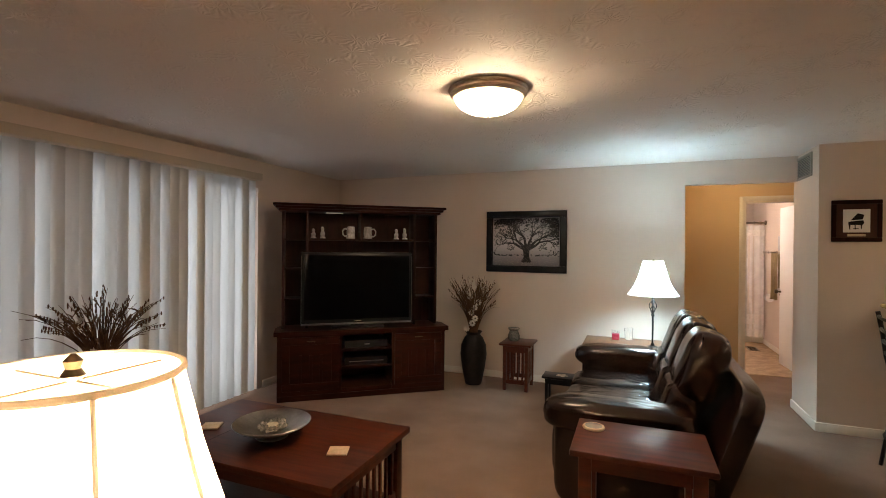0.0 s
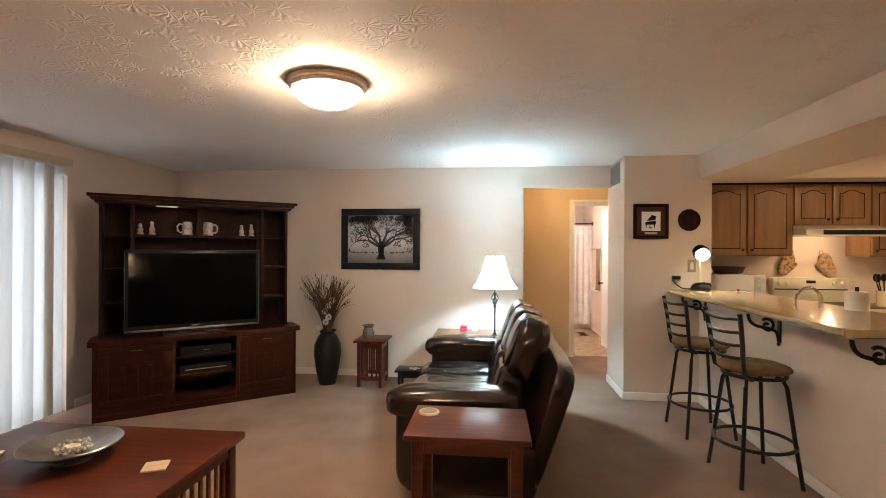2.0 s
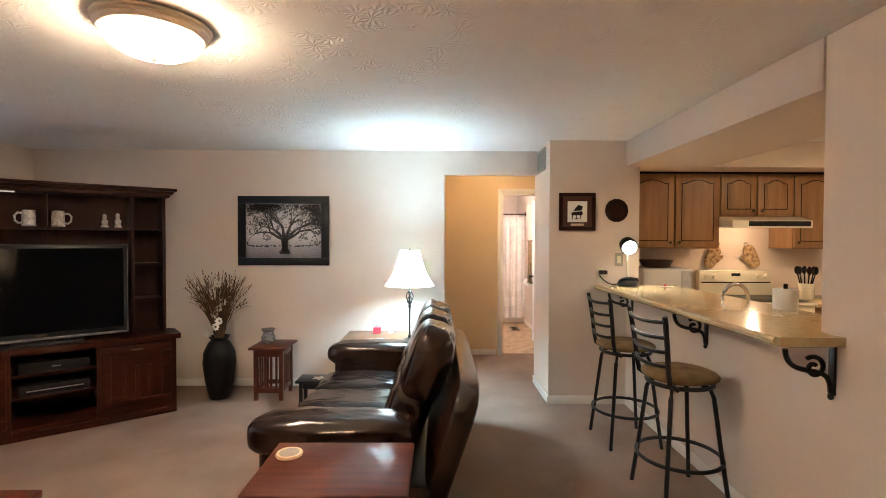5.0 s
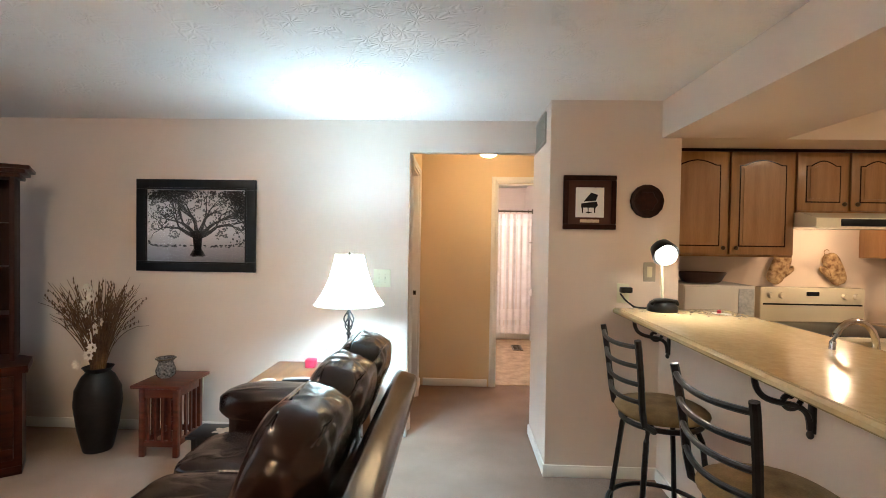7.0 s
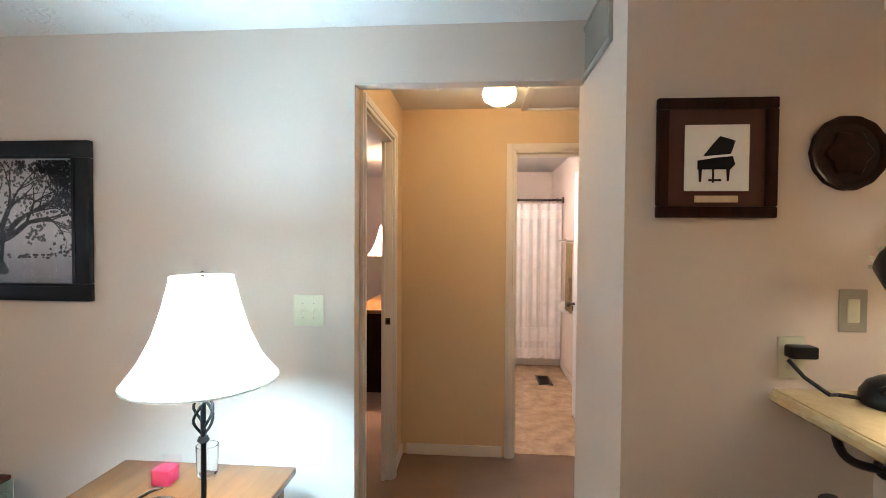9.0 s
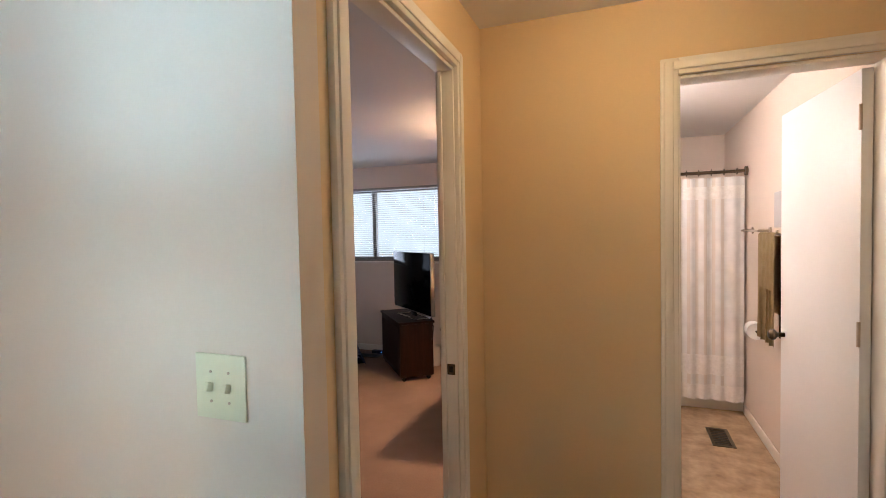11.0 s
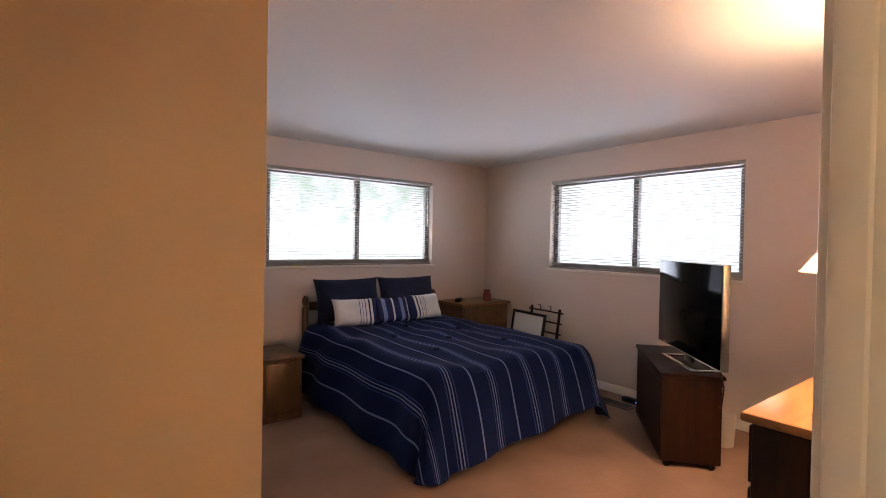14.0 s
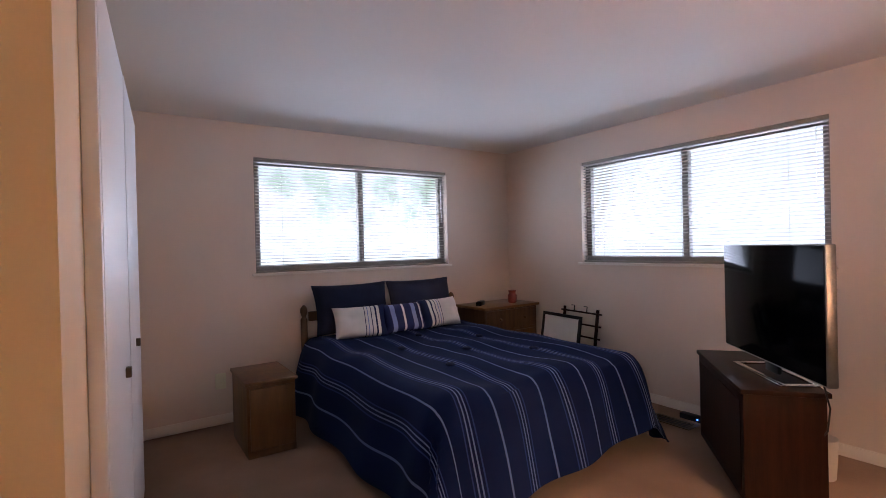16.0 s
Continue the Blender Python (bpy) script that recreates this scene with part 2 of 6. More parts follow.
IVORY = mat("ivory_plastic", (0.70, 0.68, 0.50), (0.66, 0.64, 0.47), 4, 0.35)
SHADE = thin_cloth("lamp_shade_cloth", (0.88, 0.84, 0.77), 0.70)
SLATCLOTH = thin_cloth("vertical_blind_vinyl", (0.72, 0.71, 0.68), 0.26)
CURTAIN = stripes("shower_curtain_cloth", (0.72, 0.70, 0.68), [(0.06 * i, 0.06 * i + 0.022, (0.66, 0.60, 0.54)) for i in range(16)], 0)
LACE = mat("curtain_lace", (0.80, 0.77, 0.74), (0.70, 0.66, 0.62), 40, 0.9, bump=0.4)
GLASS = pane_glass("window_glass")
PICTUREGLASS = pane_glass("picture_glass", 0.012)
CLEAR = glass("clear_glass")
VINYLW = mat("window_vinyl", (0.24, 0.22, 0.20), (0.20, 0.18, 0.165), 6, 0.5)
MINI = mat("mini_blind_metal", (0.36, 0.33, 0.28), (0.30, 0.275, 0.24), 10, 0.4)
DOME = glow("lamp_glass", (1.0, 0.74, 0.48), 80.0)
HALLDOME = glow("hall_lamp_glass", (1.0, 0.68, 0.34), 27.0)
BULB = glow("bulb_glass", (1.0, 0.88, 0.68), 22.0)
TERRA = mat("glazed_dark_clay", (0.016, 0.012, 0.011), (0.007, 0.006, 0.005), 10, 0.5, bump=0.3, bump_scale=40, spec=0.15)
STRAW = mat("dried_grass", (0.15, 0.075, 0.03), (0.035, 0.014, 0.007), 14, 0.9)
PETAL = mat("cream_petal", (0.72, 0.66, 0.58), (0.60, 0.52, 0.42), 30, 0.8)
TOWEL = mat("tan_towel", (0.42, 0.31, 0.16), (0.33, 0.23, 0.115), 18, 0.95, bump=0.8, bump_scale=220, dist=0.004)
BROWNTOWEL = mat("brown_towel", (0.085, 0.055, 0.030), (0.055, 0.035, 0.02), 18, 0.95, bump=0.8, bump_scale=220, dist=0.004)
PAPER = mat("white_paper", (0.82, 0.80, 0.77), (0.78, 0.76, 0.73), 20, 0.9, bump=0.3, bump_scale=150)
STONE = mat("cream_stone", (0.66, 0.52, 0.36), (0.52, 0.39, 0.25), 25, 0.7)
GREYVENT = mat("vent_metal", (0.36, 0.33, 0.27), (0.31, 0.28, 0.23), 10, 0.5)
PINK = mat("red_candle_wax", (0.52, 0.035, 0.075), (0.40, 0.02, 0.05), 9, 0.4)
REDJAR = mat("red_jar", (0.28, 0.035, 0.018), (0.16, 0.02, 0.01), 12, 0.3, coat=0.4)
NAVY = (0.012, 0.020, 0.075)
CREAM, SKY = (0.72, 0.70, 0.68), (0.20, 0.26, 0.48)
NAVYCLOTH = mat("navy_cloth", (0.006, 0.010, 0.038), (0.003, 0.005, 0.022), 12, 0.9, bump=0.5, bump_scale=190)
GRASS = mat("lawn", (0.09, 0.12, 0.04), (0.05, 0.08, 0.02), 3, 0.95)


# ---- shaping tools ----
def rbox(bm, x0, y0, z0, x1, y1, z1, r=0.0, seg=2):
    got = bmesh.ops.create_cube(bm, size=1.0)
    bmesh.ops.transform(bm, matrix=Matrix.Translation(((x0 + x1) / 2, (y0 + y1) / 2, (z0 + z1) / 2)) @ Matrix.Diagonal((x1 - x0, y1 - y0, z1 - z0, 1)), verts=got["verts"])
    if r:
        es = list({e for v in got["verts"] for e in v.link_edges})
        bmesh.ops.bevel(bm, geom=es, offset=r, segments=seg, profile=0.5, affect="EDGES")
    return bm


def boxes(*bs, r=0.0):
    bm = bmesh.new()
    for b in bs:
        rbox(bm, *b, r=r)
    return bm


def rod(bm, a, b, r0, r1=None, seg=12):
    a, b = Vector(a), Vector(b)
    d = b - a
    m = Matrix.Translation((a + b) / 2) @ d.to_track_quat("Z", "Y").to_matrix().to_4x4()
    bmesh.ops.create_cone(bm, cap_ends=True, segments=seg, radius1=r0, radius2=r0 if r1 is None else r1, depth=d.length, matrix=m)
    return bm


def tube(bm, pts, r, seg=8, closed=False):
    pts = [Vector(p) for p in pts]
    rings, n = [], len(pts)
    up = Vector((0.31, 0.17, 0.93))
    for i, p in enumerate(pts):
        d = (pts[(i + 1) % n] - pts[i - 1]) if closed else (pts[min(i + 1, n - 1)] - pts[max(i - 1, 0)])
        d.normalize()
        s = d.cross(up).normalized()
        u = s.cross(d)
        rr = r[i] if isinstance(r, (list, tuple)) else r
        rings.append([bm.verts.new(p + rr * (math.cos(2 * math.pi * k / seg) * s + math.sin(2 * math.pi * k / seg) * u)) for k in range(seg)])
    for i in range(n if closed else n - 1):
        a, b = rings[i], rings[(i + 1) % n]
        for k in range(seg):
            bm.faces.new((a[k], a[(k + 1) % seg], b[(k + 1) % seg], b[k]))
    if not closed:
        bm.faces.new(rings[0][::-1])
        bm.faces.new(rings[-1])
    return bm


def lathe(bm, profile, x=0.0, y=0.0, seg=32, cap=True, wave=0.0, lobes=0):
    rings = []
    for r, z in profile:
        rings.append([bm.verts.new((x + r * (1 + wave * math.cos(lobes * 2 * math.pi * k / seg)) * math.cos(2 * math.pi * k / seg), y + r * (1 + wave * math.cos(lobes * 2 * math.pi * k / seg)) * math.sin(2 * math.pi * k / seg), z)) for k in range(seg)])
    for a, b in zip(rings, rings[1:]):
        for k in range(seg):
            bm.faces.new((a[k], a[(k + 1) % seg], b[(k + 1) % seg], b[k]))
    if cap:
        bm.faces.new(rings[0][::-1])
        bm.faces.new(rings[-1])
    return bm


def prism(bm, pts, z0, z1):
    lo = [bm.verts.new((x, y, z0)) for x, y in pts]
    hi = [bm.verts.new((x, y, z1)) for x, y in pts]
    n = len(pts)
    for i in range(n):
        bm.faces.new((lo[i], lo[(i + 1) % n], hi[(i + 1) % n], hi[i]))
    bm.faces.new(lo[::-1])
    bm.faces.new(hi)
    return bm


def cushion(bm, c, size, e=3.5, n=18, dent=0.0, ripple=0.0):
    """A stuffed block with rounded sides: a superellipsoid, with slight wrinkles."""
    a, b, h = (s / 2 for s in size)
    rows = []
    for i in range(n + 1):
        v = -math.pi / 2 + math.pi * i / n
        row = []
        for k in range(2 * n):
            u = math.pi * k / n
            sg = lambda q, p: math.copysign(abs(q) ** p, q)
            x, y, z = sg(math.cos(v), 2 / e) * sg(math.cos(u), 2 / e), sg(math.cos(v), 2 / e) * sg(math.sin(u), 2 / e), sg(math.sin(v), 2 / e)
            w = 1 + ripple * noise.noise(Vector((x * 3 + c[0] * 7, y * 3 + c[1] * 5, z * 3)))
            row.append(bm.verts.new((c[0] + a * x * w, c[1] + b * y * w, c[2] + h * z * w - dent * (1 - x * x) * (1 - y * y) * (z > 0))))
        rows.append(row)
    for r0, r1 in zip(rows, rows[1:]):
        for k in range(2 * n):
            bm.faces.new((r0[k], r0[(k + 1) % (2 * n)], r1[(k + 1) % (2 * n)], r1[k]))
    bmesh.ops.remove_doubles(bm, verts=bm.verts, dist=1e-5)
    return bm


def moved(bm, m):
    bmesh.ops.transform(bm, matrix=m, verts=bm.verts)
    return bm


def finish(name, bm, material, angle=38):
    bmesh.ops.recalc_face_normals(bm, faces=bm.faces)
    me = bpy.data.meshes.new(name)
    bm.to_mesh(me)
    bm.free()
    me.shade_smooth()
    me.set_sharp_from_angle(angle=radians(angle))
    me.materials.append(material)
    return me


def part(name, bm, material, parent, label="", at=None):
    ob = new(name, finish(name, bm, material))
    ob.parent = parent
    if at is not None:
        ob.matrix_basis = at
    return tagged(ob, label)


def thing(name, m, label, category, group=""):
    ob = new(name)
    ob.empty_display_size = 0.1
    ob.matrix_world = m
    return tagged(ob, label, category, group)


def solo(name, bm, material, label, category, m=None, group=""):
    ob = new(name, finish(name, bm, material))
    if m is not None:
        ob.matrix_world = m
    return tagged(ob, label, category, group)


def setting(name, bm, material, label=""):
    return tagged(new(name, finish(name, bm, material)), label, kind="structure")


# ---- structure ----
setting("floor", boxes((-3.9, -3.3, -0.12, 5.1, 9.83, 0.0)), CARPET, "beige cut-pile carpet with faint wear")
setting("floor_kitchen", boxes((2.38, 1.2, 0.0, 5.0, 5.2, 0.006)), VINYL, "tan vinyl kitchen floor")
setting("floor_bathroom", boxes((0.59, 6.41, 0.0, 2.10, 9.5, 0.006)), VINYL, "mottled tan vinyl bathroom floor")
setting("ceiling", boxes((-3.6, -3.3, H, 2.25, 5.2, H + 0.1)), CEIL, "stomp-textured white living room ceiling")
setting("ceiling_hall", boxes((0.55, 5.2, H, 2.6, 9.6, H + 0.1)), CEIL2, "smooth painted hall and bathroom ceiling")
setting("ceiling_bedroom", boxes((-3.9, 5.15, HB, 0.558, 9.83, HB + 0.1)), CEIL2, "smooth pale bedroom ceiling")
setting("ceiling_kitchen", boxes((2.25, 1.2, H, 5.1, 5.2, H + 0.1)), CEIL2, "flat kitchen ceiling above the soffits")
setting("wall_west", boxes((-3.6, -3.3, 0, -3.45, 0.8, H), (-3.6, 3.62, 0, -3.45, 5.08, H), (-3.6, 0.8, 2.08, -3.45, 3.62, H)), PAINT, "beige wall around the patio door")
# out of view: added to close the room behind the camera's start
setting("wall_south", boxes((-3.45, -3.3, 0, 2.26, -3.2, H)), PAINT, "unseen beige wall closing the living room's south end")
setting("wall_north", boxes((-3.6, 5.08, 0, 0.632, 5.155, H), (0.632, 5.08, 2.125, 1.566, 5.155, H)), PAINT, "beige living room wall with hall opening")
setting("wall_pier", boxes((1.566, 4.55, 0, 2.37, 5.2, H)), PAINT, "beige wall block beside the bar")
setting("wall_east", boxes((2.26, -3.3, 0, 2.38, 2.38, H)), PAINT, "unseen beige wall closing the living room's south end at the end of the bar")
setting("wall_bar", boxes((2.26, 2.38, 0, 2.38, 4.55, 1.035)), PAINT, "beige half-height wall carrying the bar top")
setting("soffit", boxes((2.25, 2.38, 2.13, 3.0, 4.55, H - 0.002), (2.372, 4.555, 2.13, 5.0, 5.2, H - 0.002)), PAINT, "dropped soffit above the bar and cabinets")
setting("wall_kitchen", boxes((2.37, 5.2, 0, 5.0, 5.32, H), (5.0, 1.1, 0, 5.1, 5.32, H), (2.38, 1.1, 0, 5.0, 1.2, H)), PAINT, "beige kitchen walls")
setting("wall_hall", boxes((0.558, 5.155, 0, 0.62, 5.262, H), (0.558, 5.262, 2.085, 0.62, 6.003, H), (0.558, 6.003, 0, 0.62, 6.36, H)), HALL, "warm beige hall wall with the bedroom doorway")
setting("wall_hall_end", boxes((0.62, 6.36, 0, 1.385, 6.46, H), (1.385, 6.36, 2.06, 2.03, 6.46, H), (2.03, 6.36, 0, 2.6, 6.46, H)), HALL, "warm beige hall wall with the bathroom doorway")
setting("wall_hall_east", boxes((2.48, 5.32, 0, 2.6, 6.36, H)), HALL, "plain warm beige hall wall")
setting("wall_bathroom", boxes((2.10, 6.46, 0, 2.2, 9.5, H), (0.59, 9.5, 0, 2.2, 9.6, H)), PAINT, "beige bathroom walls")
setting("wall_bedroom_east", boxes((0.558, 6.36, 0, 0.62, 9.69, H)), PAINT, "beige bedroom wall behind the dresser")
WZ0, WZ1 = 1.14, 2.07
setting("wall_bedroom_west", boxes((-3.9, 5.1, 0, -3.76, 7.00, HB), (-3.9, 8.866, 0, -3.76, 9.69, HB), (-3.9, 7.00, 0, -3.76, 8.866, WZ0), (-3.9, 7.00, WZ1, -3.76, 8.866, HB)), PAINT, "beige bedroom wall with a wide window")
setting("wall_bedroom_north", boxes((-3.9, 9.69, 0, -2.735, 9.83, HB), (-0.85, 9.69, 0, 0.62, 9.83, HB), (-2.735, 9.69, 0, -0.85, 9.83, WZ0), (-2.735, 9.69, WZ1, -0.85, 9.83, HB)), PAINT, "beige bedroom wall with a wide window")
setting("wall_closet", boxes((-0.72, 5.155, 0, -0.62, 5.945, HB), (-1.2, 5.945, 0, -0.62, 6.045, HB), (-2.95, 5.945, 2.06, -1.2, 6.045, HB), (-3.76, 5.945, 0, -2.95, 6.045, HB)), HALL, "warm beige closet wall in the bedroom")


def skirting(name, *runs):
    bm = bmesh.new()
    for b in runs:
        rbox(bm, *b, r=0.004)
    return setting(name, bm, TRIM, "narrow white-painted baseboard")


B = 0.075
skirting("baseboard", (-3.45, 5.067, 0, 0.632, 5.08, B), (-3.45, -3.2, 0, -3.437, 0.7, B), (-3.45, 3.7, 0, -3.437, 5.067, B))
skirting("baseboard_pier", (1.553, 4.537, 0, 2.26, 4.55, B), (1.553, 4.55, 0, 1.566, 5.2, B))
skirting("baseboard_bar", (2.247, -3.2, 0, 2.26, 4.537, B))
skirting("baseboard_hall", (0.66, 6.347, 0, 1.31, 6.36, B), (0.62, 6.078, 0, 0.633, 6.347, B))
skirting("baseboard_bathroom", (2.087, 6.5, 0, 2.10, 8.68, B))
skirting("baseboard_bedroom", (-3.76, 6.2, 0, -3.747, 9.69, B), (-3.747, 9.677, 0, 0.48, 9.69, B), (0.545, 6.078, 0, 0.558, 9.677, B), (-0.62, 5.4, 0, -0.607, 6.045, B))


def casing(name, axis, at, lo, hi, top, w=0.062, d=0.018):
    """Stepped door casing on one face of a wall; axis x: the wall's face has a constant x."""
    bm = bmesh.new()
    for k, (a, b) in enumerate(((0, 1.0), (0.28, 0.78))):
        dd = d * (1 + 0.35 * k)
        i0, i1 = w * a, w * b
        for p0, p1, z0, z1 in ((lo - i1, lo - i0, 0, top + i1), (hi + i0, hi + i1, 0, top + i1), (lo - i0, hi + i0, top + i0, top + i1)):
            f0, f1 = sorted((at, at + dd))
            if axis == "x":
                rbox(bm, f0, p0, z0, f1, p1, z1, r=0.003)
            else:
                rbox(bm, p0, f0, z0, p1, f1, z1, r=0.003)
    return setting(name, bm, TRIM, "off-white moulded door casing")


casing("trim_bedroom_door", "x", 0.62, 5.267, 5.998, 2.085)
casing("trim_bathroom_door", "y", 6.36, 1.39, 2.025, 2.06, d=-0.018)
setting("trim_bedroom_jamb", boxes((0.556, 5.263, 0, 0.622, 5.277, 2.083), (0.556, 5.988, 0, 0.622, 6.002, 2.083), (0.556, 5.277, 2.07, 0.622, 5.988, 2.083), (0.563, 5.977, 0, 0.580, 5.988, 2.07), r=0.002), TRIM, "off-white bedroom door jamb")
setting("trim_bathroom_jamb", boxes((1.386, 6.358, 0, 1.398, 6.462, 2.058), (2.018, 6.358, 0, 2.029, 6.462, 2.058), (1.398, 6.358, 2.046, 2.018, 6.462, 2.058), r=0.002), TRIM, "off-white bathroom door jamb")

# outdoors
setting("ground", boxes((-400, -400, -0.4, 400, 400, -0.3)), GRASS, "green lawn outside")


# ---- windows and doors ----
def slider_window(name, m, w, h, label):
    """A two-pane sliding window in its opening; local x across, y into the room, z up from the sill."""
    win = tagged(new(name), label, kind="structure")
    win.matrix_world = m
    f = 0.055
    part("window_frame", boxes((0, -0.12, 0, w, -0.07, f), (0, -0.12, h - f, w, -0.07, h), (0, -0.12, f, f, -0.07, h - f), (w - f, -0.12, f, w, -0.07, h - f), (w * 0.48, -0.115, f, w * 0.48 + 0.05, -0.06, h - f), r=0.004), VINYLW, win)
    part("window_sill", boxes((-0.03, -0.12, -0.022, w + 0.03, 0.03, 0.0), r=0.005), TRIM, win)
    for a, b in ((f, w * 0.48), (w * 0.48 + 0.05, w - f)):
        pane = part("pane", boxes((a, -0.097, f, b, -0.093, h - f)), GLASS, win)
        pane.visible_shadow = False
    return win


def mini_blind(m, w, h):
    b = thing("mini_blind", m, "thin cream horizontal mini blind, slats open, in the window", "blind", "bedroom mini blinds")
    part("head_rail", boxes((0.004, -0.045, h - 0.03, w - 0.004, -0.008, h), r=0.004), MINI, b)
    part("bottom_rail", boxes((0.01, -0.038, 0.004, w - 0.01, -0.014, 0.018), r=0.003), MINI, b)
    slat = None
    n = 38
    for i in range(n):
        low = i < 5
        z = 0.020 + i * 0.008 if low else 0.06 + (h - 0.096) * (i - 5) / (n - 6)
        if slat is None:
            slat = finish("slat", boxes((0.012, -0.0125, -0.0005, w - 0.012, 0.0125, 0.0005)), MINI)
        s = new("slat", slat)
        s.parent = b
        s.matrix_basis = pose(0, -0.026, z, 12, 0, 0)
    for x in (0.12 * w, 0.5 * w, 0.88 * w):
        part("ladder_cord", rod(bmesh.new(), (x, -0.026, 0.01), (x, -0.026, h - 0.02), 0.0012, seg=6), MINI, b)
    part("wand", rod(bmesh.new(), (0.07, -0.006, h - 0.5), (0.07, -0.01, h - 0.03), 0.003, seg=6), CLEAR, b)
    return b


# the west window's room side faces +x, so its local y points to +x
MW = Matrix(((0, 1, 0, -3.76), (-1, 0, 0, 8.866), (0, 0, 1, WZ0), (0, 0, 0, 1)))
MN = Matrix(((-1, 0, 0, -0.85), (0, -1, 0, 9.69), (0, 0, 1, WZ0), (0, 0, 0, 1)))
slider_window("window_1", MW, 1.866, WZ1 - WZ0, "wide sliding window above the bed")
slider_window("window_2", MN, 1.885, WZ1 - WZ0, "wide sliding window behind the television")
mini_blind(MW, 1.866, WZ1 - WZ0)
mini_blind(MN, 1.885, WZ1 - WZ0)

patio = tagged(new("door_patio"), "glazed sliding patio door behind vertical blinds", kind="structure")
patio.matrix_world = pose(-3.6, 0.8, 0)
part("door_frame", boxes((0.02, 0, 0, 0.10, 2.82, 0.05), (0.02, 0, 2.02, 0.10, 2.82, 2.08), (0.02, 0, 0.05, 0.10, 0.06, 2.02), (0.02, 2.76, 0.05, 0.10, 2.82, 2.02), (0.02, 1.38, 0.05, 0.10, 1.46, 2.02), r=0.004), WHITE, patio)
for a, b in ((0.06, 1.38), (1.46, 2.76)):
    pane = part("pane", boxes((0.055, a, 0.05, 0.061, b, 2.02)), GLASS, patio)
    pane.visible_shadow = False

vb = thing("vertical_blind", pose(-3.40, 0.45, 0), "closed cream vertical blinds with a boxed valance over the patio door", "blind")
part("valance", boxes((-0.049, -0.05, 2.142, 0.075, 3.10, 2.212), r=0.006), mat("valance_vinyl", (0.52, 0.45, 0.35), (0.48, 0.41, 0.32), 4, 0.5), vb, "beige valance box")
bm = bmesh.new()
strip = []
for k in range(9):
    q = k / 8 - 0.5
    strip.append([bm.verts.new((0.020 * math.cos(q * 2.9), q * 0.102, z)) for z in (0.0, 2.10)])
for a, b in zip(strip, strip[1:]):
    bm.faces.new((a[0], b[0], b[1], a[1]))
bmesh.ops.solidify(bm, geom=bm.faces, thickness=0.0008)
vane = finish("vane", bm, SLATCLOTH)
rnd = random.Random(4)
for i in range(36):
    s = new("vane", vane)
    s.parent = vb
    s.matrix_basis = pose(0.0, 0.0 + i * 0.086, 0.035, 0, 0, -27 + rnd.uniform(-0.6, 0.6))

# bedroom door, swung back into the room
door = tagged(new("door_bedroom"), "flat off-white bedroom door standing fully open", kind="structure")
door.matrix_world = pose(0.552, 5.280, 0, 0, 0, 170)
part("leaf", boxes((0.0, -0.036, 0.012, 0.70, 0.0, 2.06), r=0.003), TRIM, door)
knob = part("door_handle", rod(bmesh.new(), (0.64, -0.036, 0.93), (0.64, -0.085, 0.93), 0.010), BRONZE, door, "aged bronze lever")
part("lever", rod(bmesh.new(), (0.645, -0.085, 0.93), (0.535, -0.085, 0.925), 0.010, 0.007), BRONZE, knob)
part("rose", rod(bmesh.new(), (0.64, -0.036, 0.93), (0.64, -0.046, 0.93), 0.032, seg=20), BRONZE, knob)
st = solo("strike_plate", boxes((0.582, 5.985, 0.962, 0.612, 5.9875, 1.002), r=0.0008), BRONZE, "small dark bronze strike plate on the door jamb", "door hardware")
rbm = boxes((0.590, 5.9842, 0.972, 0.604, 5.9849, 0.994))
part("latch_hole", rbm, BLACK, st)

bdoor = tagged(new("door_bathroom"), "flat white bathroom door standing open", kind="structure")
bdoor.matrix_world = pose(2.016, 6.455, 0, 0, 0, 93.4)
part("leaf", boxes((0.0, 0.0, 0.012, 0.73, 0.036, 2.035), r=0.003), WHITE, bdoor)
bk = part("door_knob", lathe(bmesh.new(), [(0.006, 0), (0.012, 0.002), (0.011, 0.03), (0.026, 0.045), (0.028, 0.058), (0.018, 0.07), (0.004, 0.072)], seg=20), BRONZE, bdoor, "aged bronze knob", at=pose(0.675, 0.036, 0.95, -90, 0, 0))
for z in (0.25, 1.05, 1.82):
    part("hinge", rod(bmesh.new(), (-0.004, 0.040, z), (-0.004, 0.040, z + 0.09), 0.006, seg=8), NICKEL, bdoor)

for i, (x, y) in enumerate(((-1.2, 6.050), (-2.05, 6.106))):
    cd = tagged(new("door_closet"), "white flat closet door panel, slightly ajar", kind="structure")
    cd.matrix_world = pose(x, y, 0, 0, 0, 180 - 3.6)
    part("leaf", boxes((0.004, -0.032, 0.02, 0.845, 0.0, 2.03), r=0.003), WHITE, cd)
    part("pull", boxes((0.47 + 0.2 * (1 - i) - 0.1, -0.05, 0.89, 0.475 + 0.2 * (1 - i) - 0.075, -0.032, 0.925), r=0.003), BRONZE, cd, "small dark pull")
setting("trim_closet_casing", boxes((-1.199, 6.0455, 0, -1.13, 6.080, 2.12), r=0.004), WHITE, "white closet door casing")
setting("trim_closet_track", boxes((-2.95, 5.96, 2.035, -1.2, 6.03, 2.058)), BLACK, "dark closet door track")


